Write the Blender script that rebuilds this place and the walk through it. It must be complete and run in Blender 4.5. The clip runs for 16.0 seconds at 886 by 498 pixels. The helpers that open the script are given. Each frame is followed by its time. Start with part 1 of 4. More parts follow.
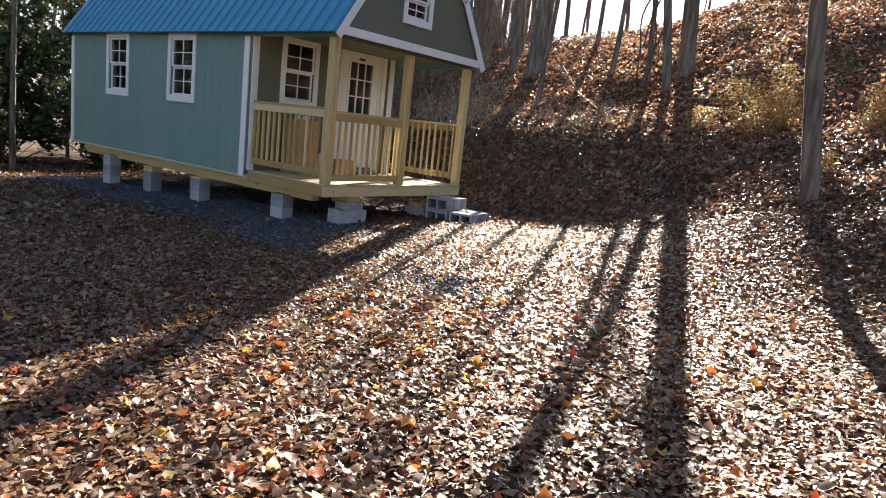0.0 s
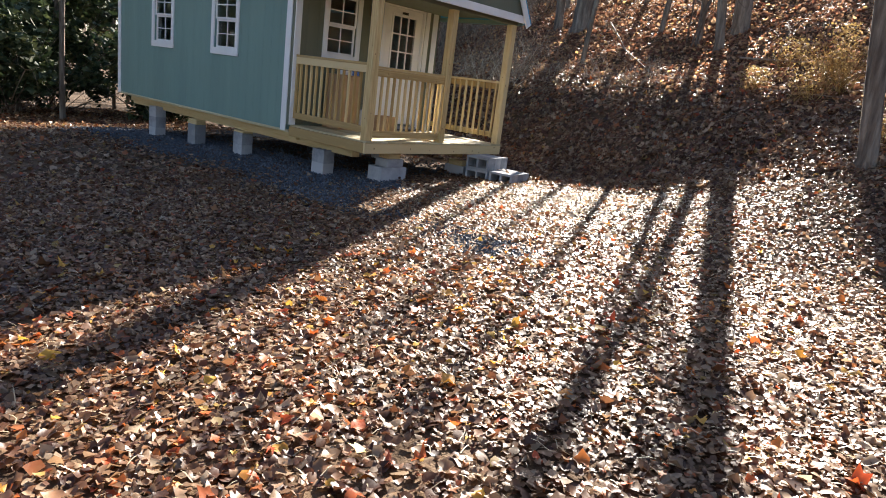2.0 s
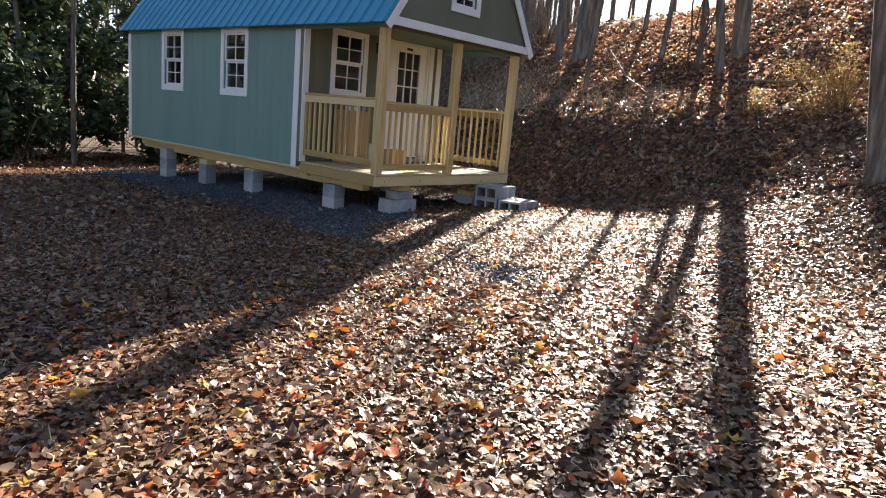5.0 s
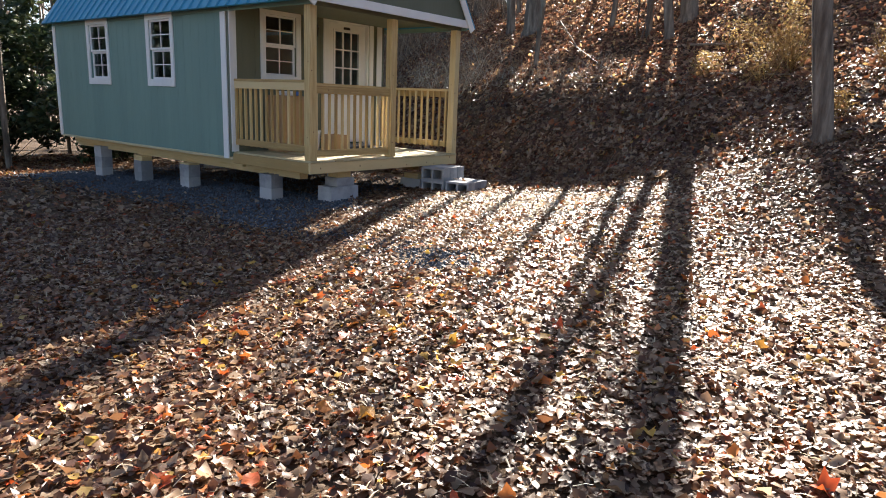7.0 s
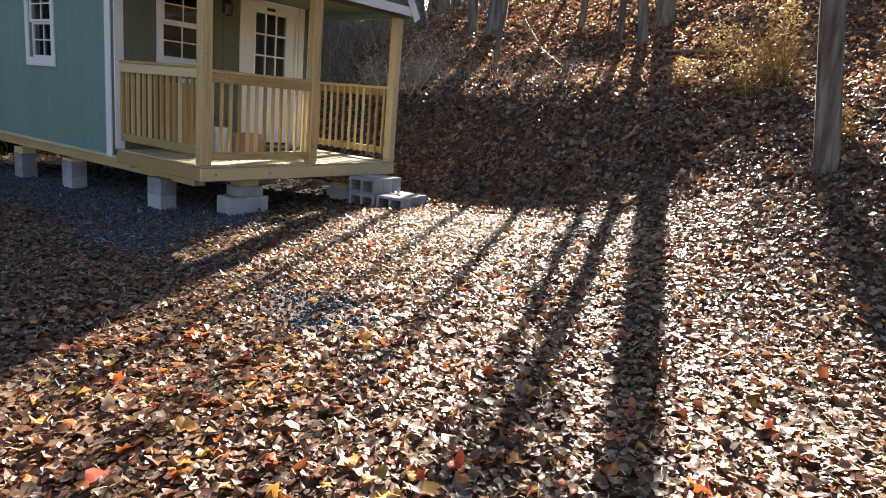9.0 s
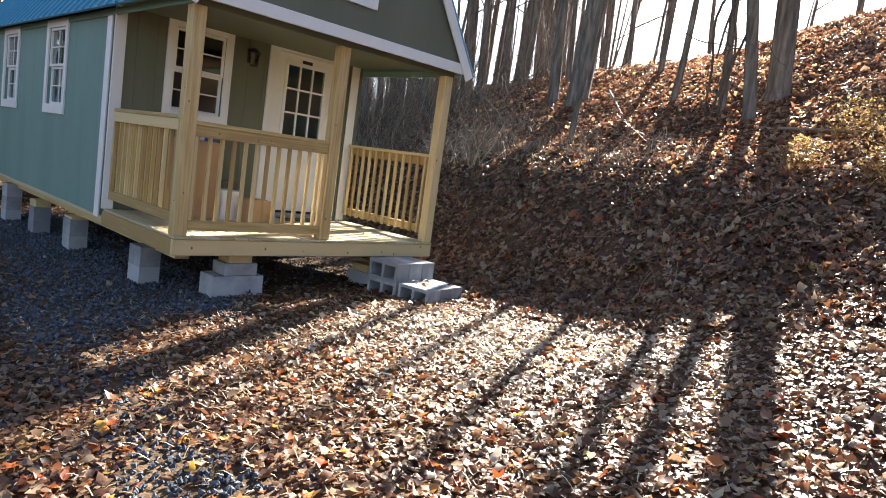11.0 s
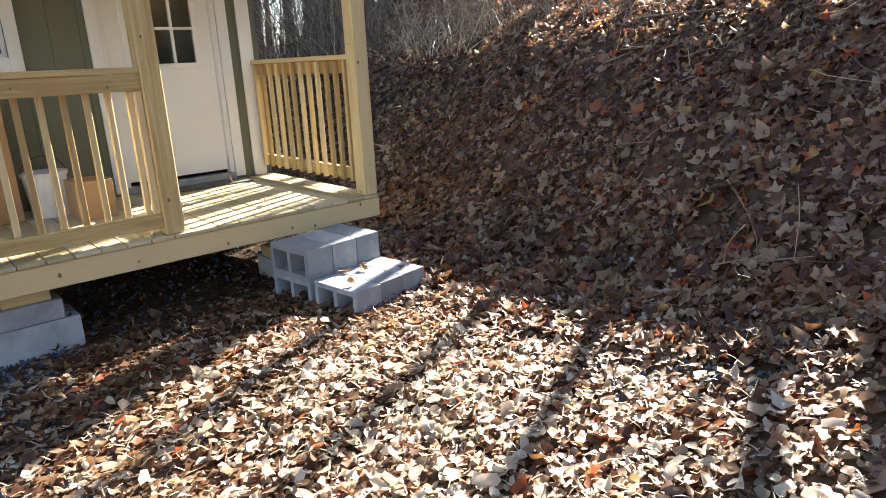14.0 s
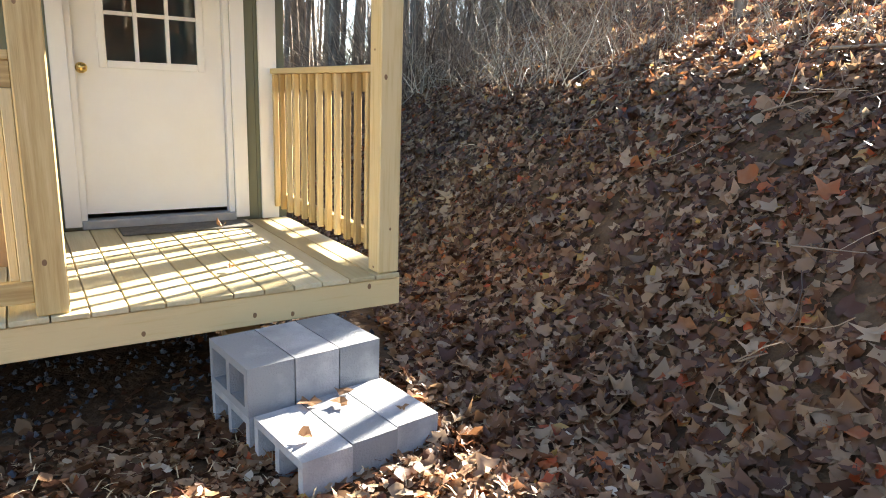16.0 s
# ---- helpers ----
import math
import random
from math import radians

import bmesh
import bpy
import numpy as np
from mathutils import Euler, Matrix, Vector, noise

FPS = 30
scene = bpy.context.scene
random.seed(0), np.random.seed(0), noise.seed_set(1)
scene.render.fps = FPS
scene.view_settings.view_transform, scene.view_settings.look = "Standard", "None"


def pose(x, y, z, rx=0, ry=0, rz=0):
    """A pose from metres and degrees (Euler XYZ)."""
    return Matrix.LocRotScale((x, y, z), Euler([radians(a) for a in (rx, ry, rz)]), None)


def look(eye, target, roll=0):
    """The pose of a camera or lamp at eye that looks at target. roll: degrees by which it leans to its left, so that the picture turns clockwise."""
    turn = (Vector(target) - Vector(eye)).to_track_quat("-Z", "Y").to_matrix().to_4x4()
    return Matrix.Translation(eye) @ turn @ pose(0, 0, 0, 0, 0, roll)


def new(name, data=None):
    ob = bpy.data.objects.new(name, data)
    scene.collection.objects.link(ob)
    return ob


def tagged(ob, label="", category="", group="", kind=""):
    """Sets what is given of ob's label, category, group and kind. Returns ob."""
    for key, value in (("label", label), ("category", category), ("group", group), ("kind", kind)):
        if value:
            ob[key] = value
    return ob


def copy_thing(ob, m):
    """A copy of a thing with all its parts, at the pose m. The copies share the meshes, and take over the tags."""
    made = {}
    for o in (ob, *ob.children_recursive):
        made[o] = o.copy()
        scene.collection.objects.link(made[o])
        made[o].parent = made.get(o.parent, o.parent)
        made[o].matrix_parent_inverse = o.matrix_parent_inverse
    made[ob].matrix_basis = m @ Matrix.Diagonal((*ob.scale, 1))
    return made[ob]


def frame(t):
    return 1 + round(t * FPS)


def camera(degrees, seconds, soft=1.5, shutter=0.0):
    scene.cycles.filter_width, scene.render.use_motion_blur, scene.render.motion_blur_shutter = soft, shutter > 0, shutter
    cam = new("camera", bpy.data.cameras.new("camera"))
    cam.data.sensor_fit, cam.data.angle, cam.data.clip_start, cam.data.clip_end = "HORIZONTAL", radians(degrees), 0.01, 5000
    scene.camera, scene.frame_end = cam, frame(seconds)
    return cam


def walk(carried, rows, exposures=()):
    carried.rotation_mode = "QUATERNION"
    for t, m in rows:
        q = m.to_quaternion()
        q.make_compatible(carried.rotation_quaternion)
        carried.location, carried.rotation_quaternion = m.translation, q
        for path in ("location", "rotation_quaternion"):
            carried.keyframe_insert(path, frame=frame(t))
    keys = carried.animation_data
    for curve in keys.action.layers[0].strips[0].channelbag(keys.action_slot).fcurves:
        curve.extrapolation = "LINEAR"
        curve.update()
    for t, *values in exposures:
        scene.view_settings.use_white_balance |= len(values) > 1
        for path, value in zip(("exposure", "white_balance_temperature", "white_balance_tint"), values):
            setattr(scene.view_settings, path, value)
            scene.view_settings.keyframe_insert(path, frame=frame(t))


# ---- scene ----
cam = camera(67.9, 16.0, 1.0)
PATH = [
    (0, (6.52, -6.001, 1.566), (5.346, -4.42, 1.216), 6.3),
    (0.5, (6.506, -6.008, 1.573), (5.288, -4.459, 1.235), 5.9),
    (1, (6.497, -5.992, 1.566), (5.307, -4.439, 1.152), 6.3),
    (1.5, (6.506, -6.006, 1.563), (5.283, -4.494, 1.098), 5.9),
    (2, (6.487, -6.017, 1.569), (5.257, -4.517, 1.084), 7.3),
    (2.5, (6.475, -6.033, 1.567), (5.238, -4.536, 1.086), 7.8),
    (3, (6.478, -6.031, 1.561), (5.334, -4.452, 1.118), 6.8),
    (3.5, (6.442, -6.05, 1.566), (5.367, -4.424, 1.115), 5.6),
    (4, (6.43, -6.083, 1.55), (5.344, -4.464, 1.104), 6.1),
    (4.5, (6.436, -6.119, 1.545), (5.233, -4.558, 1.211), 6.5),
    (4.7, (6.439, -6.119, 1.545), (5.197, -4.594, 1.183), 6.3),
    (6.8, (6.576, -5.624, 1.505), (5.286, -4.17, 1.036), 1.7),
    (7, (6.55, -5.534, 1.507), (5.344, -3.999, 1.071), 2.3),
    (7.5, (6.405, -5.233, 1.487), (5.355, -3.561, 1.165), 4.1),
    (8, (6.284, -4.844, 1.473), (5.168, -3.237, 1.061), 2.4),
    (8.5, (6.151, -4.441, 1.469), (4.953, -2.887, 1.084), 3.8),
    (9, (5.977, -4.038, 1.517), (4.848, -2.442, 1.094), 5.1),
    (9.5, (5.873, -3.663, 1.577), (4.643, -2.14, 1.168), 6.8),
    (10, (5.701, -3.272, 1.556), (4.456, -1.764, 1.133), 8.1),
    (10.2, (5.638, -3.103, 1.577), (4.373, -1.593, 1.231), 7.7),
    (12.3, (4.785, -1.207, 1.547), (3.272, 0.082, 1.327), 8.2),
    (12.5, (4.675, -1.035, 1.61), (3.113, 0.184, 1.342), 5.8),
    (13, (4.438, -0.552, 1.623), (2.906, 0.692, 1.3), 6.6),
    (13.5, (4.211, -0.157, 1.602), (2.64, 1.031, 1.252), 0.8),
    (14, (3.976, 0.206, 1.649), (2.526, 1.467, 1.094), -2.6),
    (14.5, (3.71, 0.546, 1.659), (2.178, 1.698, 1.091), 4.3),
    (15, (3.42, 0.835, 1.638), (1.847, 1.912, 1.034), 1.7),
    (15.5, (3.125, 1.177, 1.599), (1.505, 2.241, 1.106), 2.7),
    (16, (2.813, 1.48, 1.58), (1.179, 2.54, 1.124), 2.1),
]
walk(cam, [(t, look(eye, target, roll)) for t, eye, target, roll in PATH], [(0.0, 2.45, 6500, 10), (1.8, 2.49, 6500, 10), (2.6, 2.59, 6500, 10), (3.4, 2.47, 6500, 10), (10.2, 2.45, 6500, 10), (12.3, 3.59, 6350, 8), (13.0, 3.46, 6450, 8), (13.5, 2.95, 6650, 8), (14.0, 3.13, 6550, 8), (15.0, 3.30, 6700, 7), (16.0, 3.67, 6850, 8)])

# ---- exposure, world, sun ----
SUN_EL, SUN_ROT = radians(29.3), radians(-20.9)
world = bpy.data.worlds.new("world")
scene.world = world
world.use_nodes = True
wn = world.node_tree.nodes
sky = wn.new("ShaderNodeTexSky")
sky.sky_type, sky.sun_disc = "NISHITA", False
sky.sun_elevation, sky.sun_rotation = SUN_EL, SUN_ROT
sky.dust_density, sky.air_density, sky.ozone_density = 0.8, 0.7, 0.35
world.node_tree.links.new(sky.outputs[0], wn["Background"].inputs[0])
wn["Background"].inputs[1].default_value = 0.055
sun_data = bpy.data.lights.new("sun", "SUN")
sun_data.energy, sun_data.angle, sun_data.color = 5.0, radians(0.6), (1.0, 0.93, 0.83)
sun = new("sun", sun_data)
sun_dir = Vector((math.sin(SUN_ROT) * math.cos(SUN_EL), math.cos(SUN_ROT) * math.cos(SUN_EL), math.sin(SUN_EL)))
sun.matrix_world = look(sun_dir * 60, (0, 0, 0))


# ---- materials ----
def ramp_mat(name, stops, scale=4.0, detail=6.0, rough=0.7, bump=0.2, bump_scale=None, stretch=(1, 1, 1), per="", spec=0.5,
             spread=0.25, rough_var=0.1, coords="Object", bump_dist=0.01, fine=None):
    """Colour ramp over noise (plus a random value per object or island), with bump and uneven gloss."""
    m = bpy.data.materials.new(name)
    m.use_nodes = True
    n, l = m.node_tree.nodes, m.node_tree.links
    b = n["Principled BSDF"]
    tc, mp = n.new("ShaderNodeTexCoord"), n.new("ShaderNodeMapping")
    mp.inputs["Scale"].default_value = stretch
    l.new(tc.outputs[coords], mp.inputs[0])
    big = n.new("ShaderNodeTexNoise")
    big.inputs["Scale"].default_value, big.inputs["Detail"].default_value, big.inputs["Roughness"].default_value = scale, detail, 0.62
    l.new(mp.outputs[0], big.inputs["Vector"])
    fac = big.outputs["Fac"]
    if per:
        if per == "object":
            rnd = n.new("ShaderNodeObjectInfo").outputs["Random"]
        else:
            rnd = n.new("ShaderNodeNewGeometry").outputs["Random Per Island"]
        mr = n.new("ShaderNodeMapRange")
        mr.inputs[1].default_value, mr.inputs[2].default_value = 0.25, 0.75
        mr.inputs[3].default_value, mr.inputs[4].default_value = -spread, spread
        l.new(fac, mr.inputs[0])
        add = n.new("ShaderNodeMath")
        add.use_clamp = True
        l.new(rnd, add.inputs[0]), l.new(mr.outputs[0], add.inputs[1])
        fac = add.outputs[0]
    ramp = n.new("ShaderNodeValToRGB")
    els = ramp.color_ramp.elements
    while len(els) < len(stops):
        els.new(0.5)
    for e, (p, c) in zip(els, stops):
        e.position, e.color = p, (*c, 1)
    l.new(fac, ramp.inputs[0]), l.new(ramp.outputs[0], b.inputs["Base Color"])
    sm = n.new("ShaderNodeTexNoise")
    sm.inputs["Scale"].default_value, sm.inputs["Detail"].default_value = bump_scale or scale * 8, 4
    l.new(mp.outputs[0], sm.inputs["Vector"])
    rr = n.new("ShaderNodeMapRange")
    rr.inputs[3].default_value, rr.inputs[4].default_value = max(0.02, rough - rough_var), min(1, rough + rough_var)
    l.new(sm.outputs["Fac"], rr.inputs[0]), l.new(rr.outputs[0], b.inputs["Roughness"])
    if bump:
        bp = n.new("ShaderNodeBump")
        bp.inputs["Strength"].default_value, bp.inputs["Distance"].default_value = bump, bump_dist
        l.new(sm.outputs["Fac"], bp.inputs["Height"]), l.new(bp.outputs[0], b.inputs["Normal"])
    b.inputs["Specular IOR Level"].default_value = spec
    return m


M = {}
M["soil"] = ramp_mat("soil", [(0.25, (0.032, 0.018, 0.010)), (0.45, (0.072, 0.042, 0.022)), (0.6, (0.118, 0.072, 0.039)), (0.8, (0.185, 0.120, 0.070))],
                     scale=5, detail=12, rough=0.9, bump=0.9, bump_scale=22, bump_dist=0.03, spec=0.2)
M["leaf"] = ramp_mat("dead_leaf", [(0.0, (0.057, 0.021, 0.011)), (0.22, (0.119, 0.046, 0.021)), (0.46, (0.190, 0.090, 0.041)), (0.68, (0.282, 0.170, 0.093)),
                                   (0.88, (0.419, 0.309, 0.204)), (0.955, (0.320, 0.110, 0.032)), (0.98, (0.381, 0.063, 0.019)), (0.99, (0.403, 0.259, 0.074))],
                     scale=9, rough=0.44, bump=0.25, bump_scale=60, per="island", spread=0.02, spec=0.52, rough_var=0.14, bump_dist=0.004)
M["gravel"] = ramp_mat("gravel", [(0.0, (0.032, 0.040, 0.054)), (0.5, (0.062, 0.076, 0.097)), (1.0, (0.130, 0.143, 0.167))], scale=30, rough=0.8,
                       bump=0.3, bump_scale=150, per="island", spread=0.15)
M["bark"] = ramp_mat("bark", [(0.3, (0.070, 0.052, 0.040)), (0.5, (0.155, 0.125, 0.097)), (0.7, (0.29, 0.24, 0.19))], scale=9, rough=0.9, bump=1.0,
                     bump_scale=18, stretch=(1.6, 1.6, 0.22), bump_dist=0.03, spec=0.2)
M["twig"] = ramp_mat("twig", [(0.1, (0.085, 0.055, 0.038)), (0.5, (0.215, 0.150, 0.100)), (0.9, (0.40, 0.305, 0.21))], scale=6, rough=0.75, bump=0.3, per="island")
M["vine"] = ramp_mat("vine_bark", [(0.2, (0.05, 0.035, 0.028)), (0.6, (0.11, 0.08, 0.06)), (0.9, (0.19, 0.145, 0.11))], scale=12, rough=0.9, bump=0.5, bump_scale=40)
M["stem"] = ramp_mat("pale_stem", [(0.1, (0.16, 0.12, 0.085)), (0.5, (0.38, 0.31, 0.23)), (0.9, (0.58, 0.50, 0.39))], scale=6, rough=0.6, bump=0.3, per="island")
M["leaf_up"] = ramp_mat("hill_leaf", [(0.0, (0.104, 0.037, 0.021)), (0.3, (0.207, 0.083, 0.043)), (0.6, (0.317, 0.159, 0.085)), (0.85, (0.464, 0.293, 0.177)), (0.98, (0.610, 0.366, 0.146))],
                        scale=9, rough=0.5, bump=0.25, bump_scale=60, per="island", spread=0.03, spec=0.35, rough_var=0.12, bump_dist=0.004)
# Lighter leaf copy with the glare of the sun pool put into its colour.
M["leaf_sunlit"] = ramp_mat("sunlit_leaf", [(0.0, (0.33, 0.25, 0.17)), (0.4, (0.49, 0.41, 0.31)), (0.8, (0.64, 0.57, 0.47)), (0.97, (0.62, 0.50, 0.30))],
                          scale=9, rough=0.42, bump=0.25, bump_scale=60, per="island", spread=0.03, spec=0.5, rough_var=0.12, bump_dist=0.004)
M["leaf_bright"] = ramp_mat("bright_leaf", [(0.0, (0.30, 0.09, 0.03)), (0.35, (0.50, 0.16, 0.035)), (0.6, (0.52, 0.08, 0.025)), (0.9, (0.62, 0.36, 0.06))],
                            scale=9, rough=0.5, bump=0.25, bump_scale=60, per="island", spread=0.03, spec=0.4, rough_var=0.12, bump_dist=0.004)
M["dry"] = ramp_mat("dry_weed", [(0.1, (0.16, 0.095, 0.04)), (0.5, (0.34, 0.21, 0.07)), (0.9, (0.50, 0.36, 0.13))], scale=6, rough=0.6, bump=0.2, per="island")
M["green"] = ramp_mat("cedar_green", [(0.1, (0.025, 0.045, 0.02)), (0.6, (0.06, 0.085, 0.032)), (1.0, (0.12, 0.13, 0.05))], scale=5, rough=0.65, bump=0.2, per="island")
# Same wall paint twice: skylight tint put into one, warm bounce tint into the other.
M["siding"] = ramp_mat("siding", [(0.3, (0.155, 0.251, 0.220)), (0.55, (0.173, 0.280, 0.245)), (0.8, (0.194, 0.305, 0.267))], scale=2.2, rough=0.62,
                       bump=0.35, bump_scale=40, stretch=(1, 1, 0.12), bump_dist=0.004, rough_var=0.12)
M["siding_bounce"] = ramp_mat("bounce_lit_siding", [(0.3, (0.118, 0.128, 0.088)), (0.55, (0.135, 0.146, 0.10)), (0.8, (0.152, 0.163, 0.114))], scale=2.2, rough=0.62,
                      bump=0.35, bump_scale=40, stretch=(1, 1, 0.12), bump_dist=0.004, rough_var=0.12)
M["trim"] = ramp_mat("white_trim", [(0.2, (0.74, 0.74, 0.72)), (0.7, (0.82, 0.82, 0.80))], scale=5, rough=0.45, bump=0.15, bump_scale=50, stretch=(1, 1, 0.3), bump_dist=0.003)
M["roof"] = ramp_mat("blue_metal", [(0.3, (0.026, 0.202, 0.331)), (0.7, (0.036, 0.252, 0.397))], scale=1.5, rough=0.34, bump=0.08, bump_scale=6, rough_var=0.08)
M["timber"] = ramp_mat("treated_pine", [(0.18, (0.38, 0.25, 0.095)), (0.42, (0.49, 0.345, 0.14)), (0.62, (0.57, 0.42, 0.19)), (0.85, (0.64, 0.50, 0.26))],
                       scale=5, detail=5, rough=0.62, bump=0.3, bump_scale=14, stretch=(9, 9, 0.5), per="object", spread=0.35, bump_dist=0.004)
M["timber_x"] = ramp_mat("treated_pine_x", [(0.18, (0.38, 0.25, 0.095)), (0.42, (0.49, 0.345, 0.14)), (0.62, (0.57, 0.42, 0.19)), (0.85, (0.64, 0.50, 0.26))],
                         scale=5, detail=5, rough=0.62, bump=0.3, bump_scale=14, stretch=(0.5, 9, 9), per="object", spread=0.35, bump_dist=0.004)
M["timber_y"] = ramp_mat("treated_pine_y", [(0.18, (0.38, 0.25, 0.095)), (0.42, (0.49, 0.345, 0.14)), (0.62, (0.57, 0.42, 0.19)), (0.85, (0.64, 0.50, 0.26))],
                         scale=5, detail=5, rough=0.62, bump=0.3, bump_scale=14, stretch=(9, 0.5, 9), per="object", spread=0.35, bump_dist=0.004)
M["deck"] = ramp_mat("weathered_pine", [(0.0, (0.40, 0.33, 0.175)), (0.42, (0.46, 0.385, 0.215)), (0.6, (0.52, 0.445, 0.265)), (0.85, (0.58, 0.51, 0.33))],
                     scale=5, detail=5, rough=0.6, bump=0.3, bump_scale=14, stretch=(0.5, 9, 9), per="object", spread=0.22, bump_dist=0.004)
M["knot"] = ramp_mat("knot", [(0.3, (0.17, 0.09, 0.04)), (0.7, (0.27, 0.15, 0.07))], scale=40, rough=0.7, bump=0.2)
M["block"] = ramp_mat("concrete_block", [(0.2, (0.243, 0.255, 0.272)), (0.5, (0.334, 0.343, 0.356)), (0.8, (0.435, 0.440, 0.450))], scale=6, detail=10, rough=0.9,
                      bump=0.7, bump_scale=120, per="object", spread=0.4, bump_dist=0.006, spec=0.2)
M["door"] = ramp_mat("white_door", [(0.2, (0.78, 0.775, 0.74)), (0.7, (0.84, 0.835, 0.80))], scale=3, rough=0.4, bump=0.08, bump_scale=40)
M["inside"] = ramp_mat("inside_wall", [(0.3, (0.16, 0.12, 0.08)), (0.7, (0.24, 0.18, 0.12))], scale=3, rough=0.8, bump=0.1)
M["dark"] = ramp_mat("dark_metal", [(0.3, (0.02, 0.018, 0.016)), (0.7, (0.05, 0.045, 0.04))], scale=20, rough=0.4, bump=0.05)
M["sill_metal"] = ramp_mat("threshold_metal", [(0.3, (0.27, 0.28, 0.29)), (0.7, (0.36, 0.37, 0.38))], scale=12, rough=0.45, bump=0.1)
# Dark colour that stands for the shade on the deck at the door.
M["mat"] = ramp_mat("dark_shade", [(0.3, (0.07, 0.065, 0.058)), (0.7, (0.14, 0.13, 0.115))], scale=30, rough=0.9, bump=0.5, bump_scale=120)
M["card"] = ramp_mat("cardboard", [(0.3, (0.36, 0.22, 0.11)), (0.7, (0.45, 0.29, 0.16))], scale=4, rough=0.8, bump=0.1)
M["bag"] = ramp_mat("white_plastic", [(0.3, (0.66, 0.67, 0.68)), (0.7, (0.8, 0.8, 0.8))], scale=9, rough=0.4, bump=0.4, bump_scale=14)
M["blue"] = ramp_mat("blue_paper", [(0.3, (0.04, 0.13, 0.45)), (0.7, (0.06, 0.18, 0.55))], scale=9, rough=0.4, bump=0.1)
M["brass"] = ramp_mat("brass", [(0.3, (0.6, 0.42, 0.14)), (0.7, (0.7, 0.52, 0.2))], scale=9, rough=0.25, bump=0.05)
M["brass"].node_tree.nodes["Principled BSDF"].inputs["Metallic"].default_value = 1.0
n, l = M["leaf"].node_tree.nodes, M["leaf"].node_tree.links
b = n["Principled BSDF"]
damp, hsv, rng_map = n.new("ShaderNodeTexNoise"), n.new("ShaderNodeHueSaturation"), n.new("ShaderNodeMapRange")
damp.inputs["Scale"].default_value, damp.inputs["Detail"].default_value = 1.6, 5
rng_map.inputs[1].default_value, rng_map.inputs[2].default_value, rng_map.inputs[3].default_value, rng_map.inputs[4].default_value = 0.32, 0.68, 0.72, 1.28
hsv.inputs["Saturation"].default_value = 1.0
l.new(n["Texture Coordinate"].outputs["Object"], damp.inputs["Vector"])
l.new(damp.outputs["Fac"], rng_map.inputs[0]), l.new(rng_map.outputs[0], hsv.inputs["Value"])
l.new(b.inputs["Base Color"].links[0].from_socket, hsv.inputs["Color"])
l.new(hsv.outputs[0], b.inputs["Base Color"])
for key, share in (("leaf", 0.44), ("leaf_up", 0.5), ("leaf_sunlit", 0.42), ("leaf_bright", 0.3), ("dry", 0.3), ("green", 0.2)):
    n, l = M[key].node_tree.nodes, M[key].node_tree.links
    b, out = n["Principled BSDF"], n["Material Output"]
    tr, mix = n.new("ShaderNodeBsdfTranslucent"), n.new("ShaderNodeMixShader")
    mix.inputs[0].default_value = share
    l.new(b.inputs["Base Color"].links[0].from_socket, tr.inputs[0])
    l.new(b.outputs[0], mix.inputs[1]), l.new(tr.outputs[0], mix.inputs[2]), l.new(mix.outputs[0], out.inputs[0])
glass = bpy.data.materials.new("glass")
glass.use_nodes = True
gb = glass.node_tree.nodes["Principled BSDF"]
gb.inputs["Base Color"].default_value, gb.inputs["Roughness"].default_value = (0.92, 0.96, 0.95, 1), 0.02
gb.inputs["Transmission Weight"].default_value, gb.inputs["IOR"].default_value = 1.0, 1.5
M["glass"] = glass


# ---- mesh helpers ----
def link(name, bm, material, parent=None, label=""):
    me = bpy.data.meshes.new(name)
    bm.to_mesh(me)
    bm.free()
    me.materials.append(material)
    ob = new(name, me)
    if parent:
        ob.parent = parent
    if label:
        ob["label"] = label
    return ob


def part(name, bm, material, parent, label=""):
    return link(name, bm, material, parent, label)


def empty(name, at=(0, 0, 0)):
    ob = new(name)
    ob.location = at
    return ob


def box(x0, x1, y0, y1, z0, z1, bevel=0.004, bm=None):
    """A box with chamfered edges, from its limits."""
    b = bmesh.new()
    bmesh.ops.create_cube(b, size=1, matrix=Matrix.Translation(((x0 + x1) / 2, (y0 + y1) / 2, (z0 + z1) / 2)) @ Matrix.Diagonal((x1 - x0, y1 - y0, z1 - z0, 1)))
    if bevel:
        bmesh.ops.bevel(b, geom=b.edges[:], offset=bevel, segments=1, affect="EDGES")
    if bm is None:
        return b
    me = bpy.data.meshes.new("tmp")
    b.to_mesh(me)
    b.free()
    bm.from_mesh(me)
    bpy.data.meshes.remove(me)
    return bm


def np_mesh(name, verts, tris, material, smooth=False):
    """A mesh of triangles from arrays."""
    me = bpy.data.meshes.new(name)
    me.vertices.add(len(verts))
    me.vertices.foreach_set("co", np.asarray(verts, dtype=np.float32).ravel())
    me.loops.add(len(tris) * 3)
    me.loops.foreach_set("vertex_index", np.asarray(tris, dtype=np.int32).ravel())
    me.polygons.add(len(tris))
    me.polygons.foreach_set("loop_start", np.arange(0, len(tris) * 3, 3, dtype=np.int32))
    me.polygons.foreach_set("use_smooth", np.full(len(tris), smooth))
    me.update(calc_edges=True)
    me.materials.append(material)
    return me


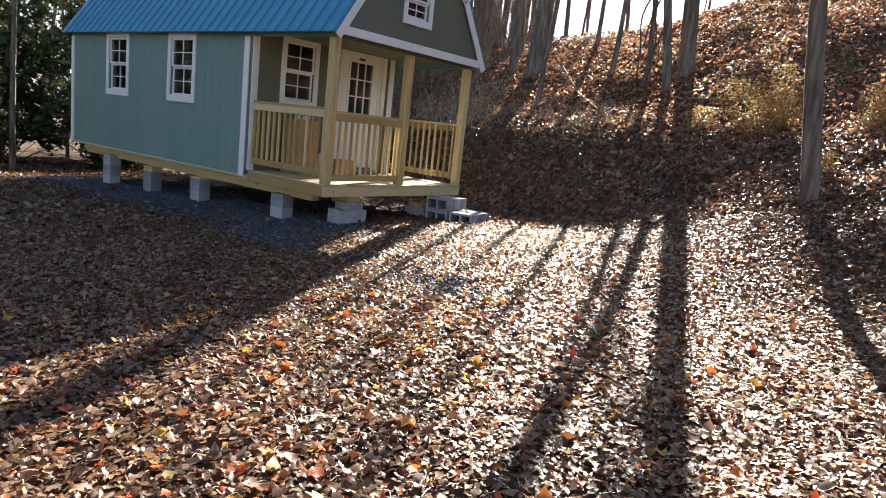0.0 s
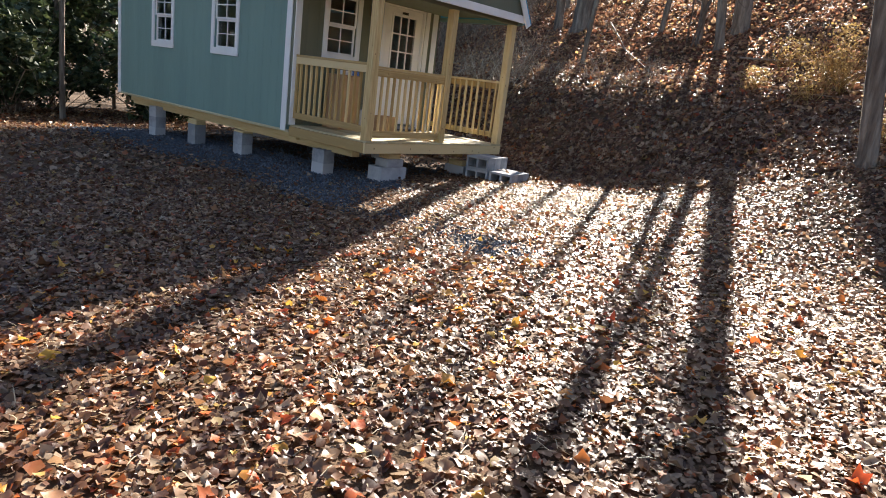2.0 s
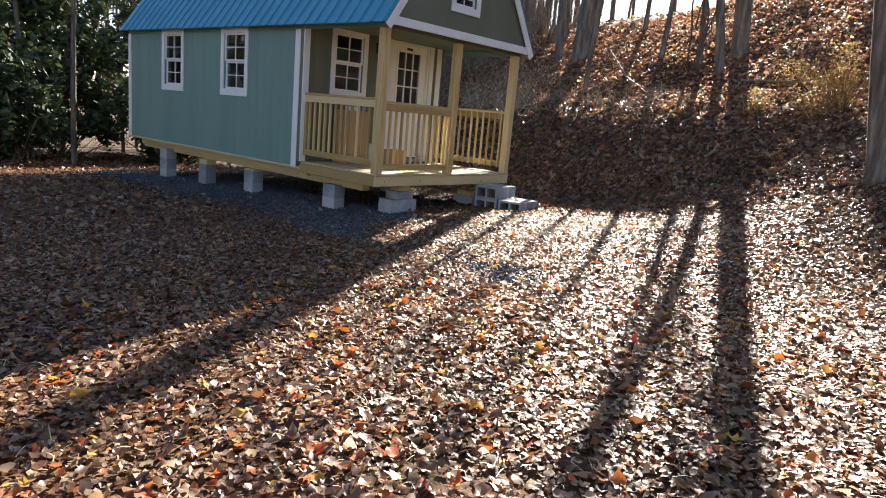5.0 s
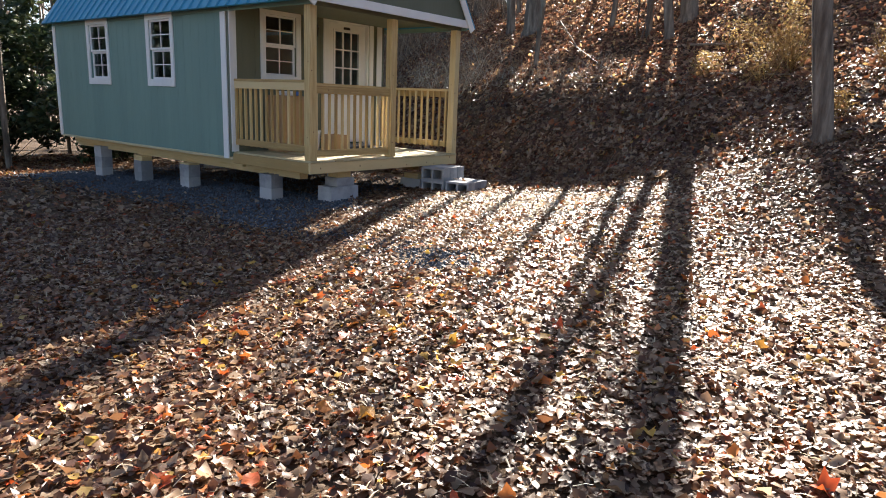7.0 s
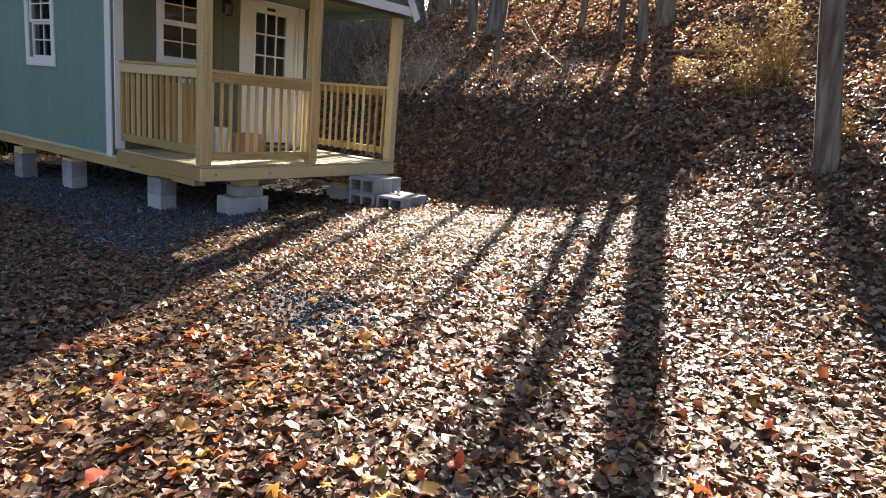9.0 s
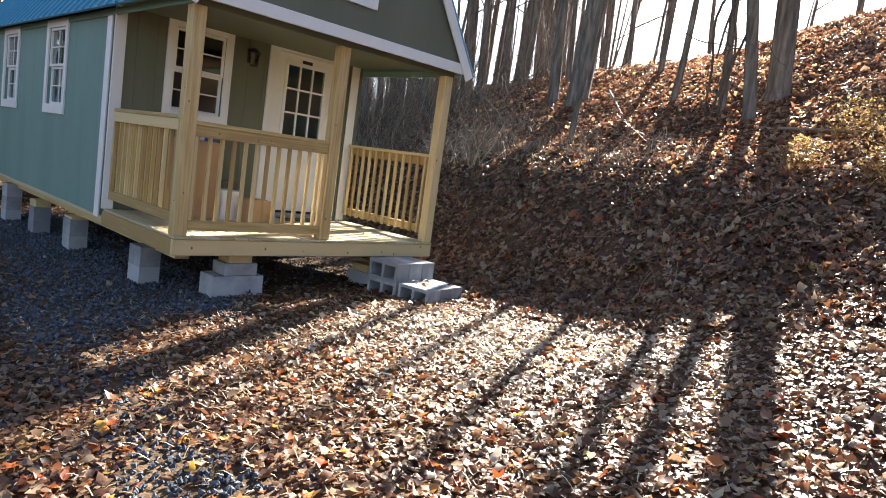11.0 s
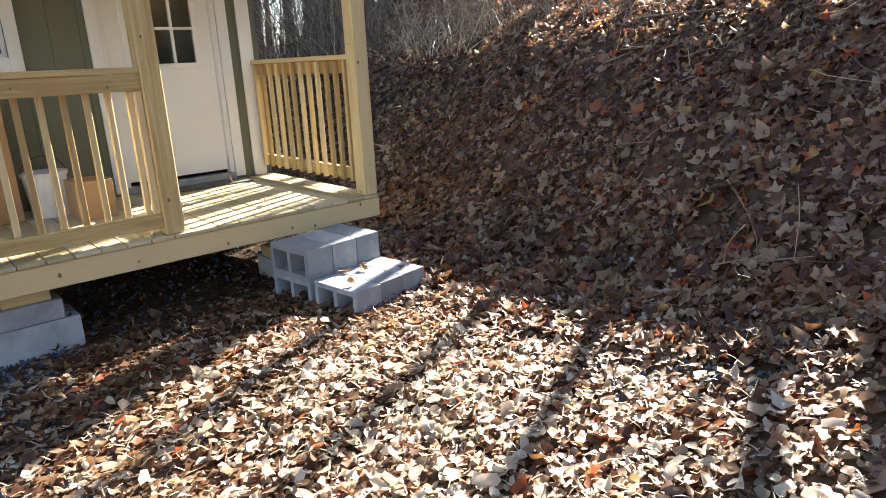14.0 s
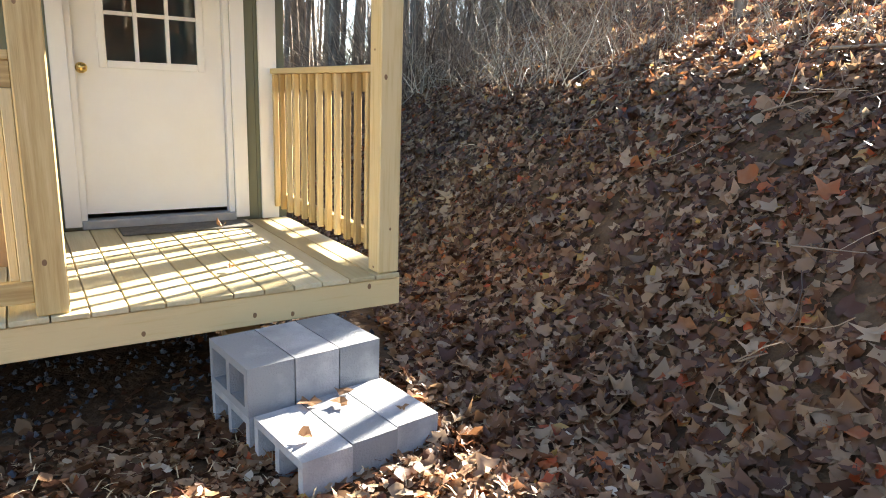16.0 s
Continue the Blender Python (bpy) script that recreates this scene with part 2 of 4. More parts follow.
def tubes(paths, sides=6):
    """Tapered tubes: each path is a list of (point, radius)."""
    vs, fs, base = [], [], 0
    ang = np.arange(sides) * 2 * np.pi / sides
    for path in paths:
        pts = np.array([p for p, _ in path], dtype=float)
        rad = np.array([r for _, r in path], dtype=float)
        tan = np.gradient(pts, axis=0)
        tan /= np.linalg.norm(tan, axis=1, keepdims=True) + 1e-9
        ref = np.array((0, 0, 1.0)) if abs(tan[0, 2]) < 0.8 else np.array((1.0, 0, 0))
        u = np.cross(tan, ref)
        u /= np.linalg.norm(u, axis=1, keepdims=True) + 1e-9
        w = np.cross(tan, u)
        ring = pts[:, None] + rad[:, None, None] * (np.cos(ang)[None, :, None] * u[:, None] + np.sin(ang)[None, :, None] * w[:, None])
        k = len(pts)
        vs.append(ring.reshape(-1, 3))
        i, j = np.meshgrid(np.arange(k - 1), np.arange(sides), indexing="ij")
        a, b = base + i * sides + j, base + i * sides + (j + 1) % sides
        c, d = a + sides, b + sides
        fs.append(np.stack([a, b, d], -1).reshape(-1, 3))
        fs.append(np.stack([a, d, c], -1).reshape(-1, 3))
        base += k * sides
    return np.concatenate(vs), np.concatenate(fs)


# ---- ground ----
NX, NY, TOE = 0.37, 0.929, 4.0


def soft(d, w):
    return w * np.logaddexp(0, d / w)


def lumps(x, y):
    return (np.sin(x * 1.9 + 1.1 * np.sin(y * 1.3)) * np.sin(y * 1.7 + 0.9 * np.sin(x * 1.1)) * 0.5 + np.sin(x * 3.1 + y * 2.3 + 2 * np.sin(y * 1.7)) * 0.25
            + np.sin(x * 6.7 - y * 5.9 + 1.5 * np.sin(x * 2.9)) * 0.12)


def hill_d(x, y):
    """Distance up the bank from its toe, which bends along the back of the cabin."""
    bend = 0.75 * (soft(-(x + 1.8), 0.6) - soft(-(x + 9.0), 0.6))
    return NX * (x + 0.5 + bend) + NY * (y - TOE)


def height(x, y):
    """Ground height: a nearly level pad, falling away to the west, under a bank and a wooded hill."""
    x, y = np.asarray(x, dtype=float), np.asarray(y, dtype=float)
    d = hill_d(x, y)
    u = NY * x - NX * y
    pad = 0.13 + 0.16 * np.tanh((x - 2.0) / 3.5) + 0.22 * np.tanh((y + 1.0) / 4.0) * np.exp(-((x - 2) / 6) ** 2) - 0.07 * soft(-(x + 5), 1.0) * np.exp(-np.abs(x) / 60)
    pad = np.maximum(pad, -2.5)
    side = 1 / (1 + np.exp(np.clip(-(u + 4.2) / 0.8, -50, 50)))
    east, west = 1 / (1 + np.exp(np.clip(-(u - 2.0) / 0.45, -50, 50))), 1 / (1 + np.exp(np.clip((u + 1.8) / 0.45, -50, 50)))
    beyond = 1 / (1 + np.exp(np.clip(-(u - 5.1) / 0.28, -50, 50)))
    far_east = 1 / (1 + np.exp(np.clip(-(u - 2.9) / 0.5, -50, 50)))
    e = d + 0.5 * west
    steep = 0.97 * soft(e - 0.12, 0.2) - 0.62 * soft(e - 1.72, 0.18) + 0.28 * soft(e - 2.9, 0.3) - 0.12 * soft(e - 5.2, 0.5)
    ramp = 0.52 * soft(d + 0.2 + 0.7 * far_east, 0.65) - 0.04 * soft(d - 5.0, 0.5)
    cut = 0.86 * soft(d + 0.25, 0.25) - 0.46 * soft(d - 1.0, 0.2) + 0.1 * soft(d - 2.5, 0.3)
    hill = steep * (1 - east) + (ramp * (1 - beyond) + cut * beyond) * east
    crest = 0.47 * (1 - side) * soft(d - 8.5, 1.2) + 0.40 * side * soft(d - 22, 2.0)
    fade = 1 / (1 + np.exp(np.clip(-(x + 20) / 3.0, -50, 50)))
    rough_amount = 0.02 + 0.05 / (1 + np.exp(np.clip(-(d - 0.6) / 0.4, -50, 50)))
    return pad + (hill - crest) * fade + rough_amount * lumps(x, y)


def axis(lo, hi, fine, far):
    """Even steps inside lo..hi, then ever longer ones out to far."""
    mid = list(np.arange(lo, hi, fine))
    step, a, b = fine, lo, hi
    left, right = [], []
    while a > -far:
        step *= 1.16
        a -= step
        left.append(a)
    step = fine
    while b < far:
        right.append(b)
        step *= 1.16
        b += step
    return np.array(left[::-1] + mid + right)


gx, gy = axis(-10, 10, 0.09, 700), axis(-9, 14, 0.09, 700)
GX, GY = np.meshgrid(gx, gy, indexing="ij")
GZ = height(GX, GY)
ii, jj = np.meshgrid(np.arange(len(gx) - 1), np.arange(len(gy) - 1), indexing="ij")
a0 = ii * len(gy) + jj
quads = np.concatenate([np.stack([a0, a0 + len(gy), a0 + len(gy) + 1], -1).reshape(-1, 3), np.stack([a0, a0 + len(gy) + 1, a0 + 1], -1).reshape(-1, 3)])
ground = new("ground", np_mesh("ground", np.stack([GX, GY, GZ], -1).reshape(-1, 3), quads, M["soil"], True))
tagged(ground, "brown forest soil under fallen leaves, with a steep bank", "ground", kind="structure")


# ---- cabin ----
DECK, EAVE, LEN, WID = 0.70, 2.64, 7.33, 3.05
PW = -1.67
cabin = empty("cabin", (0, 0, 0))
tagged(cabin, "sage green wooden barn-roofed cabin with a pine front porch", "cabin")


def siding(name, along, fixed, a0, a1, z0, z1, out, holes=(), tone="siding"):
    """A wall of vertical grooved boards along x or y, with openings (a0, a1, z0, z1) through it."""
    wall = empty(name)
    wall.parent = cabin
    cuts = sorted({a0, a1, *[h[0] for h in holes], *[h[1] for h in holes]})
    back = bmesh.new()
    for lo, hi in zip(cuts, cuts[1:]):
        spans = [(z0, z1)]
        for h in holes:
            if h[0] <= lo + 1e-6 and h[1] >= hi - 1e-6:
                spans = [(z0, h[2]), (h[3], z1)]
        first = math.floor(lo / 0.2032)
        edges = [lo] + [k * 0.2032 for k in range(first, first + 60) if lo + 0.02 < k * 0.2032 < hi - 0.02] + [hi]
        for s0, s1 in spans:
            if s1 - s0 < 0.01:
                continue
            f0, f1 = sorted((fixed - out * 0.012, fixed - out * 0.09))
            if along == "x":
                box(lo, hi, f0, f1, s0, s1, 0.0, back)
            else:
                box(f0, f1, lo, hi, s0, s1, 0.0, back)
            for e0, e1 in zip(edges, edges[1:]):
                lo_e, hi_e = e0 + (0.0015 if e0 > lo else 0), e1 - (0.0015 if e1 < hi else 0)
                f0, f1 = sorted((fixed, fixed - out * 0.012))
                b = box(lo_e, hi_e, f0, f1, s0, s1, 0.001) if along == "x" else box(f0, f1, lo_e, hi_e, s0, s1, 0.001)
                part("siding_board", b, M[tone], wall)
    part("backing", back, M[tone], wall)
    return wall


SIDE_WINDOWS = [(-5.87, -5.24), (-3.82, -3.19)]
WZ0, WZ1 = 1.68, 2.57
FWIN = (0.58, 1.14, 1.79, 2.64)
DOOR = (1.765, 2.69, 0.72, 2.71)
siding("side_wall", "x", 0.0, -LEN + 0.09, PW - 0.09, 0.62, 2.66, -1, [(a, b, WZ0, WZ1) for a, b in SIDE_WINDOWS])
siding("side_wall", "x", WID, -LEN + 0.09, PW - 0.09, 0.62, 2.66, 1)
siding("porch_wall", "y", PW, 0.0, WID, 0.70, 2.72, 1, [FWIN, DOOR], "siding_bounce")
siding("rear_wall", "y", -LEN, 0.0, WID, 0.62, 2.72, -1)
part("floor_frame", box(-LEN + 0.05, PW - 0.1, 0.22, WID - 0.22, 0.46, 0.60, 0), M["timber_x"], cabin)
part("sill_board", box(-LEN, PW, -0.012, 0.03, 0.583, 0.618, 0.003), M["deck"], cabin, "pale treated pine sill under the siding")
part("sill_board", box(-LEN, PW, WID - 0.03, WID + 0.012, 0.565, 0.618, 0.003), M["timber_x"], cabin)
part("inner_floor", box(-LEN + 0.1, PW - 0.1, 0.1, WID - 0.1, 0.62, 0.68, 0), M["inside"], cabin)
part("inner_ceiling", box(-LEN + 0.1, PW - 0.1, 0.1, WID - 0.1, 2.72, 2.76, 0), M["inside"], cabin)
for y in (0.35, 2.7):
    part("skid", box(-LEN + 0.02, -0.55, y - 0.07, y + 0.07, 0.40, 0.54, 0.004), M["timber_x"], cabin)

# gambrel roof: profile in y, z
PROFILE = [(-0.14, 2.63), (0.53, 3.60), (1.525, 4.10), (2.52, 3.60), (3.19, 2.63)]
RX0, RX1 = -LEN - 0.12, 0.152


GWIN = (1.20, 1.67, 3.09, 3.56)


def gable(x0, x1, hole=None):
    """The gable end under the gambrel, built in upright strips round its window opening."""
    def top(y):
        return float(np.interp(y, [0.0, 0.57, 1.525, 2.48, 3.05], [2.70, 3.57, 4.05, 3.57, 2.70]))

    cuts = [0.0, 0.57, 1.525, 2.48, 3.05] + (list(hole[:2]) if hole else [])
    cuts = sorted(cuts)
    bm = bmesh.new()
    for a, b in zip(cuts, cuts[1:]):
        spans = [((2.70, 2.70), (top(a), top(b)))]
        if hole and a >= hole[0] - 1e-6 and b <= hole[1] + 1e-6:
            spans = [((2.70, 2.70), (hole[2], hole[2])), ((hole[3], hole[3]), (top(a), top(b)))]
        for (la, lb), (ta, tb) in spans:
            pts = [(a, la), (b, lb)] + ([(b, tb)] if tb > lb + 1e-5 else []) + ([(a, ta)] if ta > la + 1e-5 else [])
            r0, r1 = [bm.verts.new((x0, *p)) for p in pts], [bm.verts.new((x1, *p)) for p in pts]
            bm.faces.new(r0[::-1]), bm.faces.new(r1)
            for k in range(len(pts)):
                q = (k + 1) % len(pts)
                bm.faces.new((r0[k], r0[q], r1[q], r1[k]))
    bmesh.ops.remove_doubles(bm, verts=bm.verts[:], dist=1e-5)
    bmesh.ops.recalc_face_normals(bm, faces=bm.faces[:])
    return bm


part("gable_wall", gable(0.02, 0.10, GWIN), M["siding_bounce"], cabin)
part("gable_wall", gable(-LEN, -LEN + 0.08), M["siding"], cabin)
for (ya, za), (yb, zb) in zip(PROFILE, PROFILE[1:]):
    ln = math.hypot(yb - ya, zb - za)
    ang = math.atan2(zb - za, yb - ya)
    slope = part("roof", box(RX0, RX1, 0, ln, 0, 0.025, 0.002), M["roof"], cabin, "blue ribbed metal roofing")
    slope.matrix_basis = Matrix.Translation((0, ya, za)) @ Matrix.Rotation(ang, 4, "X")
    bm_rib = bmesh.new()
    v = [bm_rib.verts.new(p) for p in ((-0.022, 0, 0), (0.022, 0, 0), (0.010, 0, 0.022), (-0.010, 0, 0.022), (-0.022, ln, 0), (0.022, ln, 0), (0.010, ln, 0.022), (-0.010, ln, 0.022))]
    for f in ((0, 1, 2, 3), (7, 6, 5, 4), (1, 5, 6, 2), (0, 3, 7, 4), (3, 2, 6, 7)):
        bm_rib.faces.new([v[k] for k in f])
    first = part("roof_rib", bm_rib, M["roof"], slope)
    first.location = (RX1 - 0.03, 0.0, 0.0245)
    x = RX1 - 0.26
    while x > RX0 + 0.02:
        rib = new("roof_rib", first.data)
        rib.parent, rib.location = slope, (x, 0.0, 0.0245)
        x -= 0.23


def plank(name, p, q, x0, x1, width, material, inward=1):
    """A board along the line p..q in the y, z plane, between x0 and x1."""
    ln, ang = math.hypot(q[0] - p[0], q[1] - p[1]), math.atan2(q[1] - p[1], q[0] - p[0])
    ob = part(name, box(x0, x1, 0, ln, -width if inward > 0 else 0, 0 if inward > 0 else width, 0.003), material, cabin)
    ob.matrix_basis = Matrix.Translation((0, *p)) @ Matrix.Rotation(ang, 4, "X")
    return ob


for p, q in zip(PROFILE, PROFILE[1:]):
    plank("rake_trim", p, q, 0.13, 0.155, 0.11, M["trim"])
part("gable_trim", box(0.104, 0.128, 0.0, WID, 2.635, 2.745, 0.003), M["trim"], cabin, "white board under the gable")
part("soffit", box(PW + 0.02, 0.10, -0.10, WID + 0.10, 2.70, 2.72, 0), M["siding_bounce"], cabin)
part("beam", box(-0.10, 0.0, 0.0, WID, 2.60, 2.695, 0.004), M["siding_bounce"], cabin)
part("eave_board", box(-LEN, 0.10, -0.02, -0.002, 2.60, 2.668, 0.003), M["siding"], cabin)
part("eave_board", box(-LEN, 0.10, WID + 0.002, WID + 0.02, 2.60, 2.668, 0.003), M["siding"], cabin)
for y, s in ((-0.02, 0.018), (WID + 0.002, 0.018)):
    part("corner_trim", box(PW - 0.2, PW - 0.08, y, y + s, 0.60, 2.60, 0.003), M["trim"], cabin, "white corner board")
    part("corner_trim", box(-LEN - 0.02, -LEN + 0.09, y, y + s, 0.60, 2.60, 0.003), M["trim"], cabin)
part("corner_trim", box(PW + 0.003, PW + 0.02, -0.02, 0.09, 0.70, 2.70, 0.003), M["trim"], cabin)
part("corner_trim", box(PW + 0.003, PW + 0.02, WID - 0.18, WID - 0.06, 0.70, 2.70, 0.003), M["trim"], cabin)


def window(along, fixed, out, a0, a1, z0, z1, casing=0.085):
    """A double-hung window with casing, two sashes and bars; (a0, a1, z0, z1) is the opening."""
    win = empty("window")
    win.parent = cabin

    def slab(p0, p1, q0, q1, d0, d1, bevel=0.002):
        f0, f1 = sorted((fixed + out * d0, fixed + out * d1))
        return box(p0, p1, f0, f1, q0, q1, bevel) if along == "x" else box(f0, f1, p0, p1, q0, q1, bevel)

    c = casing
    for p0, p1, q0, q1 in ((a0 - c, a0, z0 - c * 1.25, z1 + c), (a1, a1 + c, z0 - c * 1.25, z1 + c), (a0, a1, z1, z1 + c), (a0, a1, z0 - c * 1.25, z0)):
        part("casing", slab(p0, p1, q0, q1, 0.003, 0.024), M["trim"], win, "white window casing")
    zm, r = (z0 + z1) / 2, 0.03
    for q0, q1, d in ((zm, z1, -0.025), (z0, zm, -0.05)):
        for p0, p1, s0, s1 in ((a0, a0 + r, q0, q1), (a1 - r, a1, q0, q1), (a0 + r, a1 - r, q1 - r, q1), (a0 + r, a1 - r, q0, q0 + r)):
            part("sash", slab(p0, p1, s0, s1, d, d + 0.022), M["trim"], win)
        am, qm = (a0 + a1) / 2, (q0 + q1) / 2
        part("muntin", slab(am - 0.007, am + 0.007, q0 + r, q1 - r, d + 0.006, d + 0.018, 0), M["trim"], win)
        part("muntin", slab(a0 + r, a1 - r, qm - 0.007, qm + 0.007, d + 0.004, d + 0.016, 0), M["trim"], win)
        pane = part("pane", slab(a0 + r, a1 - r, q0 + r, q1 - r, d - 0.002, d + 0.002, 0), M["glass"], win)
        pane.visible_shadow = False
    return win


for a, b in SIDE_WINDOWS:
    window("x", 0.0, -1, a, b, WZ0, WZ1)
window("y", PW, 1, *FWIN)
window("y", 0.10, 1, *GWIN, 0.08)

# door
door = empty("door")
door.parent = cabin
y0, y1, z0, z1 = DOOR
for b in ((y0 - 0.09, y0, z0, z1 + 0.09), (y1, y1 + 0.09, z0, z1 + 0.09), (y0, y1, z1, z1 + 0.09)):
    part("casing", box(PW + 0.003, PW + 0.026, b[0], b[1], b[2], b[3], 0.003), M["trim"], door, "white door casing")
for b in ((y0, y0 + 0.035, z0, z1), (y1 - 0.035, y1, z0, z1), (y0 + 0.035, y1 - 0.035, z1 - 0.035, z1)):
    part("jamb", box(PW - 0.085, PW + 0.001, *b, 0.002), M["trim"], door)
dy0, dy1, dz0, dz1 = y0 + 0.039, y1 - 0.039, z0 + 0.065, z1 - 0.039
gy0, gy1, gz0, gz1 = 1.965, 2.505, 1.70, 2.55
DX = PW - 0.05
for b in ((dy0, gy0, dz0, dz1), (gy1, dy1, dz0, dz1), (gy0, gy1, gz1, dz1), (gy0, gy1, dz0, gz0)):
    part("door_panel", box(DX - 0.044, DX, *b, 0), M["door"], door)
for b in ((gy0 - 0.035, gy0 + 0.01, gz0 - 0.035, gz1 + 0.035), (gy1 - 0.01, gy1 + 0.035, gz0 - 0.035, gz1 + 0.035), (gy0 + 0.01, gy1 - 0.01, gz1 - 0.01, gz1 + 0.035), (gy0 + 0.01, gy1 - 0.01, gz0 - 0.035, gz0 + 0.01)):
    part("glass_frame", box(DX + 0.001, DX + 0.014, *b, 0.004), M["door"], door)
for k in (1, 2):
    yy, zz = gy0 + (gy1 - gy0) * k / 3, gz0 + (gz1 - gz0) * k / 3
    part("muntin", box(DX - 0.012, DX + 0.010, yy - 0.011, yy + 0.011, gz0, gz1, 0.002), M["door"], door)
    part("muntin", box(DX - 0.010, DX + 0.008, gy0, gy1, zz - 0.011, zz + 0.011, 0.002), M["door"], door)
pane = part("pane", box(DX - 0.02, DX - 0.014, gy0, gy1, gz0, gz1, 0), M["glass"], door)
pane.visible_shadow = False
part("threshold", box(PW - 0.09, PW + 0.03, y0, y1, DECK + 0.001, DECK + 0.055, 0.006), M["sill_metal"], door, "grey metal door threshold")
bm = bmesh.new()
bmesh.ops.create_uvsphere(bm, u_segments=16, v_segments=10, radius=0.03, matrix=Matrix.Translation((DX + 0.055, 1.835, 1.66)) @ Matrix.Diagonal((0.8, 1, 1, 1)))
bmesh.ops.create_cone(bm, cap_ends=True, segments=16, radius1=0.032, radius2=0.014, depth=0.035, matrix=Matrix.Translation((DX + 0.018, 1.835, 1.66)) @ Matrix.Rotation(radians(90), 4, "Y"))
part("knob", bm, M["brass"], door, "brass door knob")
part("label_plate", box(DX + 0.0, DX + 0.006, 2.16, 2.30, 2.585, 2.625, 0.001), M["dark"], door)

# porch deck
deck = part("deck_frame", box(PW + 0.02, -0.045, 0.045, WID - 0.045, 0.545, 0.675, 0.003), M["timber_x"], cabin)
y = 0.002
while y < WID - 0.01:
    w = min(0.1385, WID - 0.002 - y)
    part("deck_board", box(PW + 0.022, 0.012, y, y + w - 0.006, 0.678, 0.70 + random.uniform(-0.001, 0.001), 0.003), M["deck"], deck)
    y += 0.1385
part("rim_board", box(-0.04, 0.0, 0.0, WID, 0.535, 0.674, 0.004), M["timber_y"], cabin, "pale pine rim board of the porch")
part("rim_board", box(PW, -0.042, -0.002, 0.038, 0.535, 0.674, 0.004), M["timber_x"], cabin)
part("rim_board", box(PW, -0.042, WID - 0.038, WID + 0.002, 0.535, 0.674, 0.004), M["timber_x"], cabin)
POSTS = [(0.005, 0.120), (1.480, 1.595), (2.930, 3.045)]
for a, b in POSTS:
    part("post", box(-0.120, -0.005, a, b, 0.702, 2.60, 0.006), M["timber"], cabin, "square pine porch post")


def railing(along, fixed, a0, a1, out, count, top=0.0, low=0.0):
    """Top rail board, cap, bottom rail and square balusters."""
    rail = empty("railing")
    rail.parent = cabin

    def slab(p0, p1, q0, q1, z0, z1, bevel=0.003):
        return box(p0, p1, fixed + q0, fixed + q1, z0, z1, bevel) if along == "x" else box(fixed + q0, fixed + q1, p0, p1, z0, z1, bevel)

    grain = M["timber_x"] if along == "x" else M["timber_y"]
    part("top_rail", slab(a0, a1, -0.02, 0.02, 1.580 - top, 1.675 - top), grain, rail)
    part("cap_rail", slab(a0, a1, -0.05 if out > 0 else -0.026, 0.026 if out > 0 else 0.05, 1.676 - top, 1.71 - top), grain, rail)
    for e0, e1 in ((a0 + 0.001, a0 + 0.04), (a1 - 0.04, a1 - 0.001)):
        part("stile", slab(e0, e1, -0.019, 0.019, 0.886 - low, 1.579 - top), M["timber"], rail)
    part("bottom_rail", slab(a0, a1, -0.02, 0.02, 0.80 - low, 0.885 - low), grain, rail)
    step = (a1 - a0) / count
    first = None
    off = -0.037 * out
    for k in range(count):
        c = a0 + step * (k + 0.5)
        if first is None:
            first = part("baluster", slab(-0.016, 0.016, off - 0.016, off + 0.016, 0.79 - low, 1.672 - top), M["timber"], rail)
            ob = first
        else:
            ob = new("baluster", first.data)
            ob.parent = rail
        ob.location = (c, 0, 0) if along == "x" else (0, c, 0)
    return rail


railing("y", -0.055, POSTS[0][1], POSTS[1][0], 1, 12, 0.03, 0.05)
railing("x", 0.055, PW + 0.02, -0.12, -1, 13)
railing("x", WID - 0.055, PW + 0.02, -0.12, 1, 12)

# wall lantern
lantern = empty("wall_lantern", (PW, 1.44, 2.50))
tagged(lantern, "small dark metal wall lantern with clear glass beside the door", "lantern")
part("back_plate", box(0.002, 0.02, -0.045, 0.045, -0.06, 0.10, 0.006), M["dark"], lantern)
bm = bmesh.new()
bmesh.ops.create_cone(bm, cap_ends=True, segments=12, radius1=0.07, radius2=0.02, depth=0.05, matrix=Matrix.Translation((0.095, 0, 0.075)))
part("hood", bm, M["dark"], lantern)
part("arm", box(0.015, 0.09, -0.01, 0.01, 0.085, 0.105, 0.003), M["dark"], lantern)
bm = bmesh.new()
bmesh.ops.create_cone(bm, cap_ends=True, segments=12, radius1=0.042, radius2=0.052, depth=0.13, matrix=Matrix.Translation((0.095, 0, -0.015)))
part("glass_shade", bm, M["glass"], lantern).visible_shadow = False
bm = bmesh.new()
bmesh.ops.create_cone(bm, cap_ends=True, segments=12, radius1=0.03, radius2=0.046, depth=0.02, matrix=Matrix.Translation((0.095, 0, -0.09)))
part("base_cup", bm, M["dark"], lantern)


